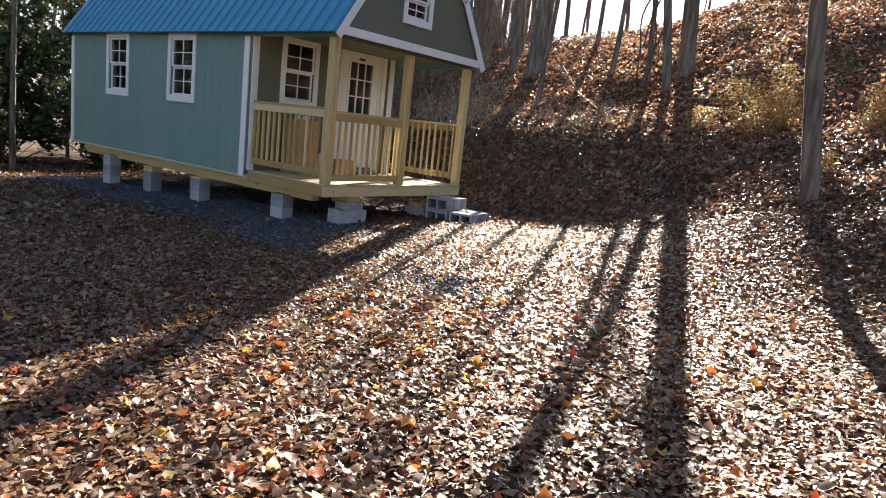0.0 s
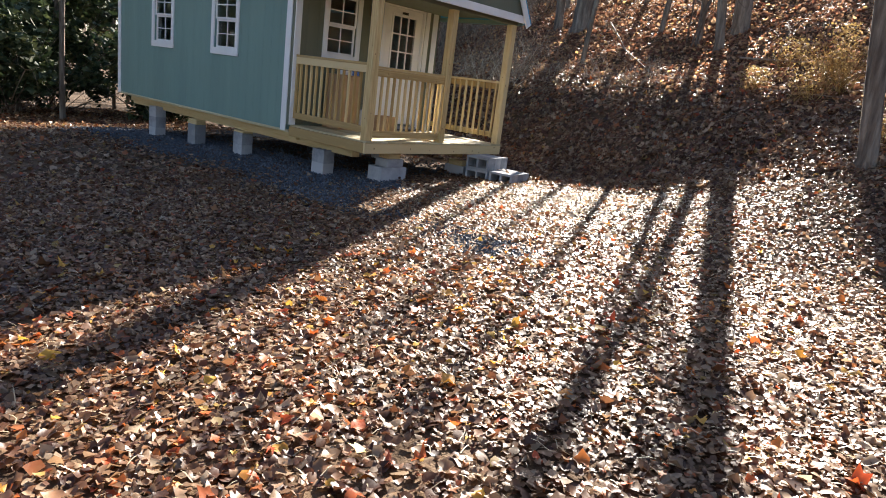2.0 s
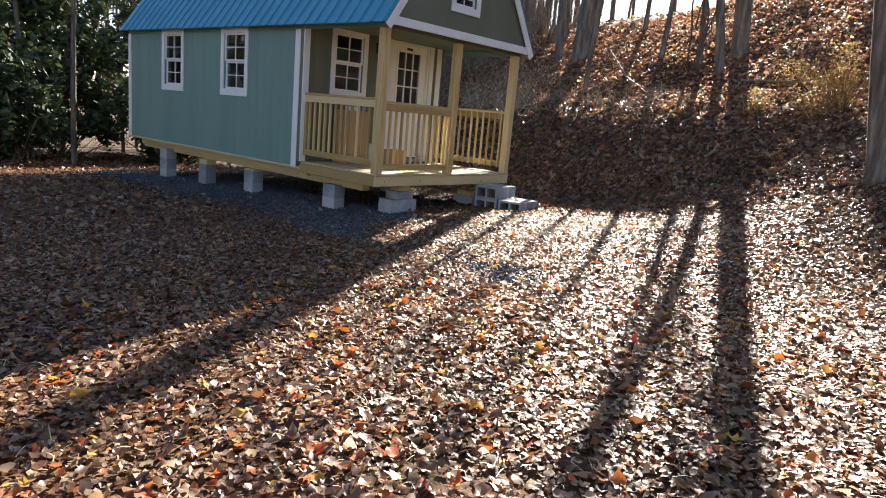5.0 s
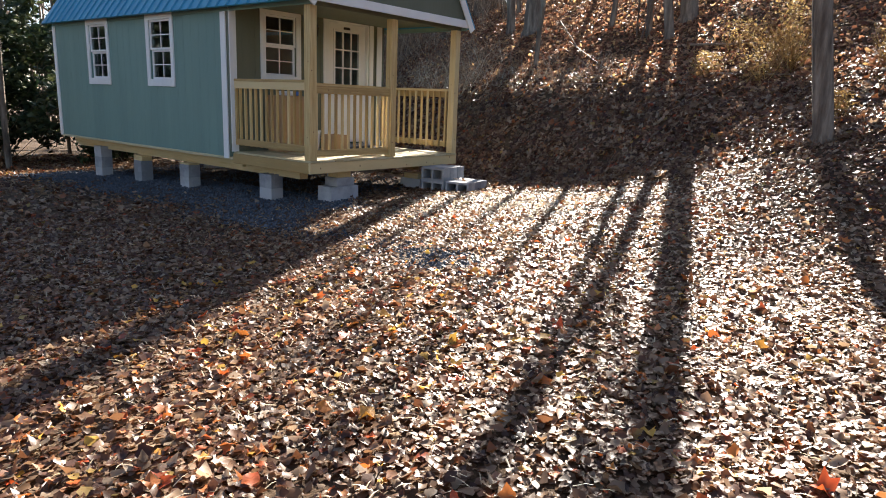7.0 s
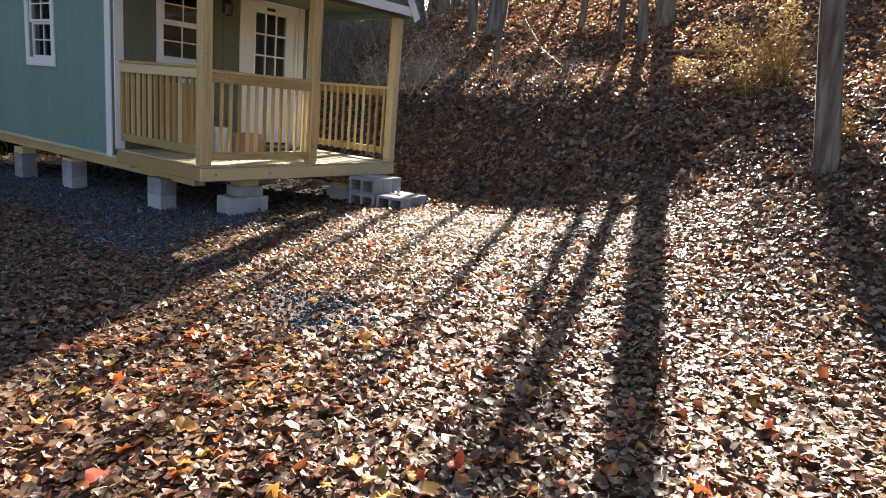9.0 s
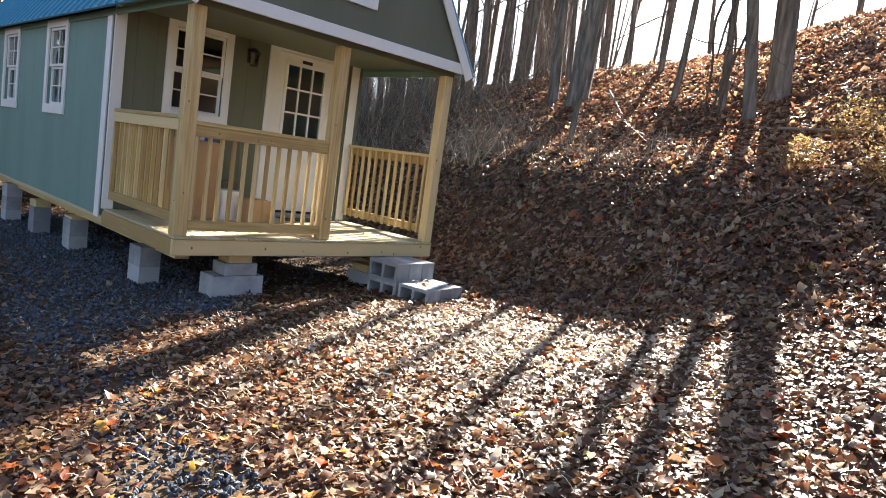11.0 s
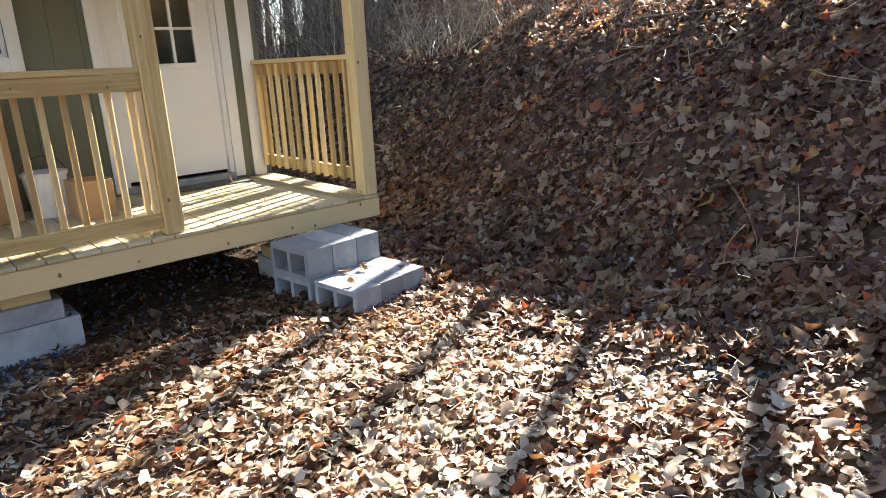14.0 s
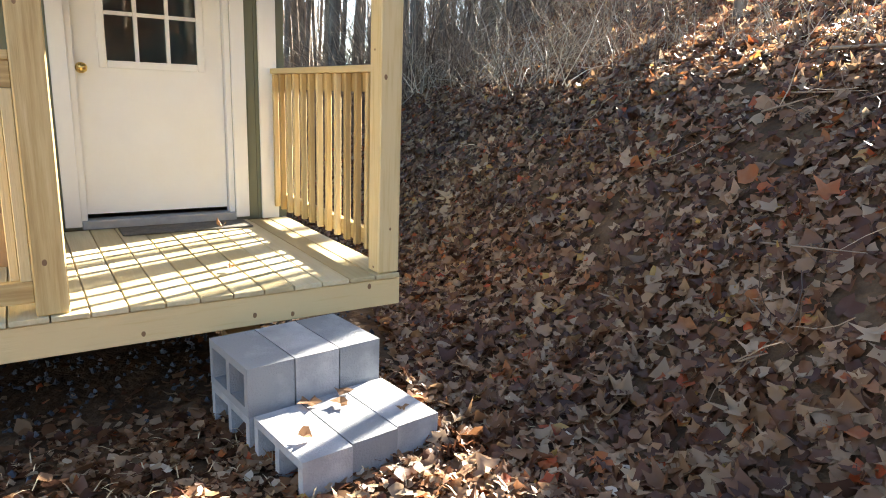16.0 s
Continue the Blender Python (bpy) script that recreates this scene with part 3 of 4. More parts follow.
# ---- concrete blocks ----
def hollow_block(L, W, Hh, t=0.033):
    """A concrete block with two cores along z, base at z 0, as one closed mesh."""
    xs, ys = [-L / 2, -L / 2 + t, -t / 2, t / 2, L / 2 - t, L / 2], [-W / 2, -W / 2 + t, W / 2 - t, W / 2]
    bm = bmesh.new()
    vert = {(i, j, k): bm.verts.new((xs[i], ys[j], k * Hh)) for i in range(6) for j in range(4) for k in (0, 1)}

    def solid(i, j):
        return 0 <= i < 5 and 0 <= j < 3 and (i, j) not in ((1, 1), (3, 1))

    for i in range(5):
        for j in range(3):
            if not solid(i, j):
                continue
            a, b, c, d = (i, j), (i + 1, j), (i + 1, j + 1), (i, j + 1)
            bm.faces.new([vert[(*p, 1)] for p in (a, b, c, d)])
            bm.faces.new([vert[(*p, 0)] for p in (d, c, b, a)])
            for (p, q), nb in (((a, b), (i, j - 1)), ((b, c), (i + 1, j)), ((c, d), (i, j + 1)), ((d, a), (i - 1, j))):
                if not solid(*nb):
                    bm.faces.new([vert[(*p, 0)], vert[(*q, 0)], vert[(*q, 1)], vert[(*p, 1)]])
    sharp = [e for e in bm.edges if len(e.link_faces) == 2 and e.calc_face_angle() > 0.5]
    bmesh.ops.bevel(bm, geom=sharp, offset=0.004, segments=1, affect="EDGES")
    return bm


proto = {}


def block(m, label, group):
    """One concrete block; the first is the pattern for the rest."""
    if "b" not in proto:
        proto["b"] = link("concrete_block", hollow_block(0.397, 0.2, 0.195), M["block"])
        ob = proto["b"]
        ob.matrix_basis = m
    else:
        ob = copy_thing(proto["b"], m)
    return tagged(ob, label, "concrete block", group)


# steps: blocks laid on edge, cores along y
LYING = Matrix.Rotation(radians(90), 4, "X")
G0 = 0.165
TURNED = pose(0.46, 2.47, 0, 0, 0, 6.5) @ pose(-0.45, -2.45, 0)
for k in range(3):
    yc = 2.305 + 0.2012 * k
    tilt = pose(0, 0, 0, 0, 0, (-0.2, 0.1, 0.25)[k])
    block(TURNED @ pose(0.24, yc, G0 + 0.0975 - 0.02) @ tilt @ LYING, "grey hollow concrete block under the upper step", "porch steps")
    block(TURNED @ pose(0.235, yc, G0 + 0.195 + 0.0975 - 0.015) @ tilt @ LYING, "grey hollow concrete block laid on edge as upper step", "porch steps")
    block(TURNED @ pose(0.67 - 0.012 * k, yc + 0.005, G0 + 0.0975) @ tilt @ LYING, "grey hollow concrete block laid on edge as lower step", "porch steps")


def pier(x, y, ground_z, dims, courses, top, shim=True, turn=0.0):
    """A stack of concrete blocks with a wooden shim up to the floor frame."""
    z = ground_z
    for k in range(courses):
        name = "p%s" % (dims,)
        if name not in proto:
            bmb = hollow_block(*dims)
            proto[name] = link("concrete_block", bmb, M["block"])
            ob = proto[name]
            ob.matrix_basis = pose(x, y, z, 0, 0, turn)
        else:
            ob = copy_thing(proto[name], pose(x, y, z, 0, 0, turn + random.uniform(-2, 2)))
        tagged(ob, "grey hollow concrete block stacked as a cabin pier", "concrete block", "cabin piers")
        z += dims[2] + 0.001
    if top - z > 0.015:
        sh = link("wood_shim", box(x - 0.14, x + 0.14, y - 0.09, y + 0.09, z, top, 0.004), M["timber_x"])
        tagged(sh, "short treated pine shim on a concrete pier", "wood block", "pier shims")


for x in (-6.2, -4.72, -3.23, -1.13):
    pier(x, 0.24, float(height(x, 0.24)) - 0.03, (0.26, 0.20, 0.195), 2 if x > -4 else 3 if x < -5 else 2, 0.40)
for x in (-6.4, -4.4, -2.4):
    pier(x, 2.7, float(height(x, 2.7)) - 0.03, (0.20, 0.40, 0.195), 2, 0.40)
pier(-0.25, 0.71, 0.085, (0.27, 0.50, 0.235), 1, 0.32)
cap = link("concrete_block", box(-0.36, -0.12, 0.56, 0.89, 0.322, 0.44, 0.006), M["block"])
tagged(cap, "pale solid concrete cap block on a pier", "concrete block", "cabin piers")
sh = link("wood_shim", box(-0.34, -0.14, 0.60, 0.84, 0.441, 0.534, 0.004), M["timber_y"])
tagged(sh, "short treated pine shim on a concrete pier", "wood block", "pier shims")
pier(-0.28, 2.35, 0.12, (0.40, 0.20, 0.195), 1, 0.40)


# ---- woods ----
def rand_path(rng, start, direction, length, r0, r1, steps, wander, lift=0.0):
    p, d = np.array(start, dtype=float), np.array(direction, dtype=float)
    d /= np.linalg.norm(d)
    out = [(p.copy(), r0)]
    for k in range(1, steps + 1):
        d = d + rng.normal(0, wander, 3) + np.array((0, 0, lift))
        d /= np.linalg.norm(d)
        p = p + d * length / steps
        out.append((p.copy(), r0 + (r1 - r0) * k / steps))
    return out


def make_tree(seed, h, r, lean=(0, 0), limbs=9, low=0.35, sides=9):
    """A bare tree: flared trunk, limbs and fine twigs. Its base is the origin."""
    rng = np.random.default_rng(seed)
    tree = empty("tree")
    d = np.array((lean[0], lean[1], 1.0))
    path = rand_path(rng, (0, 0, 0.12), d, h, r, r * 0.22, 12, 0.018)
    path = [(np.array((0, 0, -0.25)), r * 1.55), (np.array((0, 0, 0.02)), r * 1.25)] + path
    tv, tf = tubes([path], sides)
    trunk = new("trunk", np_mesh("trunk", tv, tf, M["bark"], True))
    trunk.parent = tree
    big, fine = [], []
    for k in range(limbs):
        f = low + (0.95 - low) * (k + rng.random()) / limbs
        i = 2 + min(11, int(f * 12))
        p, pr = path[i]
        a = rng.uniform(0, 2 * np.pi)
        ln = h * rng.uniform(0.14, 0.30) * (1.15 - f)+0.5
        lp = rand_path(rng, p, (math.cos(a), math.sin(a), rng.uniform(0.3, 1.1)), ln, pr * 0.5, pr * 0.12 + 0.004, 6, 0.16, 0.05)
        big.append(lp)
        for j in range(5):
            q, qr = lp[rng.integers(2, 6)]
            tp = rand_path(rng, q, rng.normal(0, 1, 3) + (0, 0, 0.5), ln * rng.uniform(0.25, 0.5), qr * 0.5, 0.003, 4, 0.25, 0.05)
            fine.append(tp)
            for _ in range(1):
                s, sr = tp[rng.integers(1, 4)]
                fine.append(rand_path(rng, s, rng.normal(0, 1, 3) + (0, 0, 0.4), ln * 0.2, max(0.004, sr * 0.5), 0.002, 3, 0.25))
    for lp in big:
        lv, lf = tubes([lp], 5)
        limb = new("limb", np_mesh("limb", lv, lf, M["bark"], True))
        limb.parent = tree
    fv, ff = tubes(fine, 3)
    tw = new("twig_crown", np_mesh("twig_crown", fv, ff, M["twig"]))
    tw.parent = tree
    tw["kind"] = "stuff"
    return tree


def stand(tree, x, y, turn=0.0, label="", group="", sink=0.05):
    tree.matrix_basis = pose(x, y, float(height(x, y)) - sink, 0, 0, turn)
    return tagged(tree, label, "tree", group)


stand(make_tree(11, 15, 0.165, (-0.065, -0.06), 10, 0.45, 12), 1.88, 7.75, 0, "pale grey bare tree trunk standing on the leafy hillside")
stand(make_tree(12, 14, 0.105, (-0.14, -0.10), 9, 0.5, 12), 5.27, 2.6, 0, "straight grey bare tree at the foot of the bank")
stand(make_tree(13, 18, 0.225, (0.055, 0.0), 10, 0.45, 12), -2.48, 9.2, 0, "thick dark bare tree trunk on the hillside behind the cabin")
stand(make_tree(14, 13, 0.105, (-0.12, -0.08), 9, 0.4, 12), 6.05, 4.1, 0, "dark bare tree on the bank among dry weeds")
stand(make_tree(15, 10, 0.09, (-0.10, -0.06), 8, 0.4), 1.84, 6.95, 0, "slim brown bare tree beside a hanging vine")
stand(make_tree(20, 9, 0.06, (-0.05, -0.03), 7, 0.4), 1.3, 7.3, 0, "slim brown bare tree beside a hanging vine")
stand(make_tree(16, 8, 0.055, (0.06, 0.0), 7, 0.4), -0.96, 6.95, 0, "slim leaning sapling on the hillside")
stand(make_tree(17, 8, 0.06, (0.03, 0.05), 7, 0.35), 0.15, 8.1, 0, "slim grey sapling on the hillside")
stand(make_tree(18, 12, 0.12, (-0.03, 0.0), 8, 0.4), -3.38, 9.6, 0, "grey bare tree on the hillside behind the cabin")
stand(make_tree(19, 9, 0.065, (0.02, 0.0), 7, 0.4), -1.6, 10.8, 0, "slim grey sapling near the hill crest")
variants = [make_tree(30 + k, (9, 12, 14, 16, 11)[k], (0.06, 0.085, 0.11, 0.14, 0.07)[k], ((0.04, 0), (-0.03, 0.02), (0.02, 0.03), (0, -0.02), (0.08, 0.03))[k], 8, 0.3, 7) for k in range(5)]
rng = np.random.default_rng(5)
placed = []


def sun_lane(x, y):
    """How far west of the lane from which the sun reaches the yard a tree stands."""
    return x + 0.372 * y


def scatter(count, x0, x1, y0, y1, apart, keep, label):
    n = tries = 0
    while n < count and tries < count * 30:
        tries += 1
        x, y = rng.uniform(x0, x1), rng.uniform(y0, y1)
        if not keep(x, y) or any((x - a) ** 2 + (y - b) ** 2 < apart ** 2 for a, b in placed):
            continue
        placed.append((x, y))
        v = variants[rng.integers(0, 5)]
        if "used" not in v:
            v["used"] = 1
            t = v
            t.matrix_basis = pose(x, y, float(height(x, y)) - 0.05, 0, 0, rng.uniform(0, 360))
        else:
            t = copy_thing(v, pose(x, y, float(height(x, y)) - 0.05, 0, 0, rng.uniform(0, 360)))
        tagged(t, label, "tree", "woods")
        n += 1


scatter(70, -34, -9, -16, 24, 1.1, lambda x, y: True, "bare grey forest tree in the woods beside the cabin")
scatter(52, -18, -3.5, 8.5, 30, 1.1, lambda x, y: sun_lane(x, y) < -1.8 and not -10.6 < sun_lane(x, y) < -7.8, "bare grey forest tree behind the cabin")
scatter(9, -8, 0, 11, 30, 2.0, lambda x, y: -1.8 < sun_lane(x, y) < 1.2, "bare grey forest tree on the hill crest")
scatter(4, -9, 4, 20, 34, 2.5, lambda x, y: 1.2 < sun_lane(x, y) < 8, "bare grey forest tree on the hill crest")
scatter(22, 6.5, 24, 3.5, 26, 1.7, lambda x, y: sun_lane(x, y) > 10.5, "bare grey forest tree on the hill")
scatter(44, -24, 30, -34, -11, 2.0, lambda x, y: True, "bare grey forest tree across the clearing")
scatter(60, -22, -6, 5.5, 18, 0.7, lambda x, y: not -10.6 < sun_lane(x, y) < -7.8, "bare grey forest tree behind the cabin")
for v in variants:
    if "used" in v:
        del v["used"]

# distant woods, too far off to count
far_paths = []
for k in range(760):
    a = rng.uniform(0, 2 * np.pi)
    dist = rng.uniform(36, 75)
    x, y = dist * math.cos(a) - 2, dist * math.sin(a)
    if 1.0 < a < 2.35 and rng.random() < 0.86:
        continue
    z = float(height(x, y))
    h = rng.uniform(9, 17)
    p = rand_path(rng, (x, y, z - 0.3), (rng.normal(0, 0.05), rng.normal(0, 0.05), 1), h, rng.uniform(0.07, 0.2), 0.03, 6, 0.03)
    far_paths.append(p)
    for _ in range(9):
        q, r = p[rng.integers(2, 6)]
        far_paths.append(rand_path(rng, q, (rng.normal(), rng.normal(), 0.9), rng.uniform(1.5, 4), r * 0.5, 0.012, 3, 0.15))
fv, ff = tubes(far_paths, 4)
tagged(new("distant_woods", np_mesh("distant_woods", fv, ff, M["bark"], True)), "grey distant woods of bare trees", "woods", kind="stuff")


# ---- brush, vines, weeds, shrubs ----
def make_brush(seed, stems, spread, h, mat, r=0.006):
    g = np.random.default_rng(seed)
    ps = []
    for _ in range(stems):
        a, q = g.uniform(0, 2 * np.pi), spread * math.sqrt(g.random())
        d = (g.normal(0, 0.5), g.normal(0, 0.5), 1)
        p = rand_path(g, (q * math.cos(a), q * math.sin(a), -0.08), d, h * g.uniform(0.5, 1.2), r * g.uniform(0.5, 1.2), 0.0015, 7, 0.14, -0.03)
        ps.append(p)
        for _ in range(3):
            s, sr = p[g.integers(2, 7)]
            ps.append(rand_path(g, s, g.normal(0, 1, 3) + (0, 0, 0.4), h * g.uniform(0.12, 0.35), sr * 0.6, 0.001, 3, 0.25))
    v, f = tubes(ps, 3)
    return np_mesh("brush", v, f, mat)


brushes = [make_brush(50 + k, 40, 0.9, (0.6, 0.95, 1.3)[k], M["stem"] if k == 1 else M["twig"], 0.006) for k in range(3)]
for k in range(30):
    x, y = (rng.uniform(-6.0, -1.6), rng.uniform(6.1, 7.8)) if k < 17 else (rng.uniform(-9, -1.5), rng.uniform(7.8, 12))
    ob = new("bramble_thicket", brushes[k % 3])
    ob.matrix_basis = pose(x, y, float(height(x, y)), 0, 0, rng.uniform(0, 360))
    tagged(ob, "thicket of bare pale brown bramble stems on the bank", "brush", "bank brush", kind="stuff")


tufts = [make_brush(56 + k, 26, 0.3, 0.42, M["stem"], 0.004) for k in range(2)]
for k, (x, y) in enumerate(((-1.3, 6.5), (-0.75, 6.35), (-0.2, 6.1), (0.2, 6.05), (0.6, 5.8), (1.0, 5.75), (-0.4, 6.7), (0.9, 6.3), (1.6, 5.6))):
    ob = new("dead_grass_tuft", tufts[k % 2])
    ob.matrix_basis = pose(x, y, float(height(x, y)), 0, 0, 70 * k)
    tagged(ob, "tuft of pale dead stalks at the lip of the bank", "brush", "bank tufts", kind="stuff")

tall = [make_brush(60 + k, 34, 0.7, 2.6, M["twig"], 0.010) for k in range(2)]
for k in range(50):
    x, y = (rng.uniform(-11.5, -5.5), rng.uniform(6.2, 9.5)) if k < 24 else (rng.uniform(-13, -4.4), rng.uniform(8.8, 14))
    ob = new("bramble_thicket", tall[k % 2])
    ob.matrix_basis = pose(x, y, float(height(x, y)), 0, 0, rng.uniform(0, 360))
    tagged(ob, "tall bare grey brush behind the cabin", "brush", "bank brush", kind="stuff")


def leaf_fan(count, g, points, lobed):
    """Unit leaves, each a fan of triangles with a curled rim."""
    ang = np.linspace(0, 2 * np.pi, points, endpoint=False)
    if lobed:
        prof = 0.80 + 0.20 * np.cos(5 * ang)[None] * g.uniform(0.3, 1.2, (count, 1)) - 0.16 * np.cos(ang - np.pi)[None] ** 8
    else:
        prof = np.full((1, points), 0.9)
    prof = prof * g.uniform(0.68, 1.14, (count, points))
    x = np.cos(ang)[None] * prof * g.uniform(0.95, 1.3, (count, 1))
    y = np.sin(ang)[None] * prof * g.uniform(0.6, 1.0, (count, 1))
    curl = g.normal(0, 0.48, (count, 1))
    fold = g.normal(0, 0.55, (count, 1))
    z = curl * x * x + fold * y * y + g.normal(0, 0.15, (count, points))
    rim = np.stack([x, y, z], -1)
    mid = np.zeros((count, 1, 3))
    v = np.concatenate([mid, rim], 1)
    k = np.arange(points)
    tri = np.stack([np.zeros(points, int), 1 + k, 1 + (k + 1) % points], -1)
    tris = (np.arange(count)[:, None, None] * (points + 1) + tri[None]).reshape(-1, 3)
    return v, tris


def turn_matrices(n, g, tilt, normals=None):
    a = g.uniform(0, 2 * np.pi, n)
    t = np.abs(g.normal(0, tilt, n)).clip(0, 1.5)
    b = g.uniform(0, 2 * np.pi, n)
    nz = np.stack([np.sin(t) * np.cos(b), np.sin(t) * np.sin(b), np.cos(t)], -1)
    if normals is not None:
        nz = nz + normals - np.array((0, 0, 1.0))
        nz /= np.linalg.norm(nz, axis=1, keepdims=True)
    ux = np.stack([np.cos(a), np.sin(a), np.zeros(n)], -1)
    ux -= (ux * nz).sum(1, keepdims=True) * nz
    ux /= np.linalg.norm(ux, axis=1, keepdims=True)
    return np.stack([ux, np.cross(nz, ux), nz], -1)


def foliage(name, centres, size, mat, seed, points=6, tilt=1.0, lobed=False):
    g = np.random.default_rng(seed)
    n = len(centres)
    v, tris = leaf_fan(n, g, points, lobed)
    R = turn_matrices(n, g, tilt)
    s = size * g.uniform(0.6, 1.3, (n, 1, 1))
    v = np.einsum("nij,nkj->nki", R, v * s) + centres[:, None]
    return np_mesh(name, v.reshape(-1, 3), tris, mat)


def make_weed(seed, x, y, h, spread):
    g = np.random.default_rng(seed)
    weed = new("dry_weed", make_brush(seed, 60, spread, h, M["dry"], 0.005))
    weed.matrix_basis = pose(x, y, float(height(x, y)))
    n = 420
    c = np.stack([g.normal(0, spread * 0.7, n), g.normal(0, spread * 0.7, n), g.uniform(0.1, h, n)], -1)
    lv = new("leaves", foliage("leaves", c, 0.017, M["dry"], seed + 1, 5))
    lv.parent = weed
    lv["kind"] = "stuff"
    return tagged(weed, "tall yellow dry weed clump on the leafy bank", "weed", "dry weeds")


for k, (x, y, h) in enumerate(((4.35, 4.95, 0.95), (4.15, 5.35, 0.8), (4.0, 4.75, 0.5), (5.6, 4.6, 0.6), (5.75, 5.0, 0.7), (6.4, 4.9, 0.65), (6.8, 5.5, 0.7), (7.2, 4.6, 0.6), (3.4, 5.9, 0.45), (5.25, 3.25, 0.3), (3.2, 5.0, 0.35))):
    make_weed(70 + k, x, y, h, 0.11 + 0.06 * (k % 3))


def make_shrub(seed, x, y, h, w):
    g = np.random.default_rng(seed)
    shrub = new("evergreen_shrub", make_brush(seed, 16, w * 0.3, h, M["twig"], 0.02))
    shrub.matrix_basis = pose(x, y, float(height(x, y)))
    n = 5200
    cl = np.stack([g.normal(0, w * 0.42, 60), g.normal(0, w * 0.42, 60), g.uniform(0.15, 1, 60) * h], -1)
    c = cl[g.integers(0, 60, n)] + g.normal(0, 0.16, (n, 3))
    lv = new("leaves", foliage("leaves", c, 0.11, M["green"], seed + 1, 4))
    lv.parent = shrub
    lv["kind"] = "stuff"
    return tagged(shrub, "dark green evergreen shrub, woods edge and added sky screen", "shrub", "edge shrubs")


# The last six, tall and mostly out of view, are added to cut skylight.
for k, (x, y, h, w) in enumerate(((-11.5, -1.0, 2.8, 1.6), (-13.5, 0.6, 4.2, 2.0), (-12.5, -3.6, 3.4, 1.8), (-15.5, -1.0, 5.5, 2.4), (-10.8, 2.6, 2.0, 1.4), (-17.0, 1.8, 6.5, 2.6), (-14.5, -5.5, 4.5, 2.4), (-19.0, -2.5, 6.5, 3.0), (-12.6, 4.2, 3.0, 2.0), (-16.0, 5.0, 4.5, 2.6), (-20, -7, 9, 3.4), (-17, -11, 8, 3.2), (-24, 0, 10, 4.0), (-22, 6, 9, 3.5), (-11, -13, 8, 3.0), (-25, -13, 10, 4.0))):
    make_shrub(90 + k, x, y, h, w)

# hanging vine beside the slim tree: twisted strands that loop down to the leaves
g = np.random.default_rng(8)
vp = []
foot = float(height(1.2, 7.15))
for k in range(5):
    top, end = np.array((1.65 + 0.09 * k, 7.1 - 0.05 * k, foot + 4.2 + 0.25 * k)), np.array((1.12 + 0.10 * k, 7.17 - 0.14 * k, foot + (0.05 if k < 3 else 0.8)))
    pts = []
    for i in range(22):
        f = i / 21
        sway = np.array((0.16 * math.sin(6.5 * f + 1.3 * k) + 0.05 * math.sin(17 * f + k), 0.12 * math.cos(5 * f + 2 * k), 0.05 * math.sin(9 * f + k)))
        pts.append((top + (end - top) * f + sway, 0.028 - 0.013 * f))
    vp.append(pts)
    for _ in range(6):
        q, r = pts[g.integers(6, 21)]
        vp.append(rand_path(g, q, (g.normal(), g.normal(), -0.3), 0.8, 0.010, 0.003, 6, 0.35))
vv, vf = tubes(vp, 6)
tagged(new("hanging_vine", np_mesh("hanging_vine", vv, vf, M["vine"], True)), "dark tangled woody vine hanging over the hillside", "vine")


def branch(name, p, q, r, seed, mat, label):
    """A fallen branch from p to q (x, y), lying on the ground with a small arch."""
    g = np.random.default_rng(seed)
    pts = []
    for i in range(10):
        f = i / 9
        x, y = p[0] + (q[0] - p[0]) * f + g.normal(0, r * 0.25), p[1] + (q[1] - p[1]) * f + g.normal(0, r * 0.25)
        pts.append((np.array((x, y, float(height(p[0], p[1]) + p[2]) * (1 - f) + float(height(q[0], q[1]) + q[2]) * f + r)), r * (1 - 0.7 * f)))
    ps = [pts]
    for _ in range(4):
        s, sr = pts[g.integers(3, 9)]
        ps.append(rand_path(g, s, np.array((q[0] - p[0], q[1] - p[1], 0.2)) + g.normal(0, 0.5, 3), 0.4, sr * 0.6, 0.002, 4, 0.2))
    v, f = tubes(ps, 6)
    return tagged(new(name, np_mesh(name, v, f, mat, True)), label, "branch", "fallen branches")


branch("fallen_branch", (-1.1, 8.1, 0.45), (0.25, 6.75, 0.04), 0.019, 1, M["twig"], "pale broken branch leaning on the hillside")
branch("fallen_branch", (-0.5, 7.5, 0.12), (1.1, 6.0, 0.03), 0.015, 2, M["twig"], "pale fallen branch lying among hillside leaves")
branch("fallen_branch", (2.5, 6.2, 0.05), (4.2, 5.7, 0.05), 0.022, 3, M["twig"], "grey fallen branch lying on the hillside")
branch("fallen_branch", (3.4, 4.9, 0.03), (4.5, 4.6, 0.06), 0.016, 4, M["twig"], "thin grey fallen branch lying on the bank")
branch("fallen_branch", (0.6, 5.5, 0.04), (1.5, 5.2, 0.04), 0.012, 5, M["twig"], "thin pale stick lying on the bank")
branch("fallen_branch", (-0.9, 5.6, 0.03), (-0.2, 5.35, 0.08), 0.010, 6, M["twig"], "thin pale stick lying on the bank")

g = np.random.default_rng(64)
for k in range(26):
    x, d, a, reach = g.uniform(-2.6, 3.2), g.uniform(0.25, 2.3), g.uniform(-1.2, 1.2), g.uniform(0.2, 0.6)
    y = TOE + (d - NX * (x + 0.5)) / NY
    branch("stick", (x, y, 0.03), (x + reach * math.cos(a), y - 0.4 * reach + 0.5 * reach * math.sin(a), g.uniform(0.02, 0.12)), g.uniform(0.004, 0.008), 100 + k, M["twig"],
           "thin pale dead stick lying among the bank leaves")


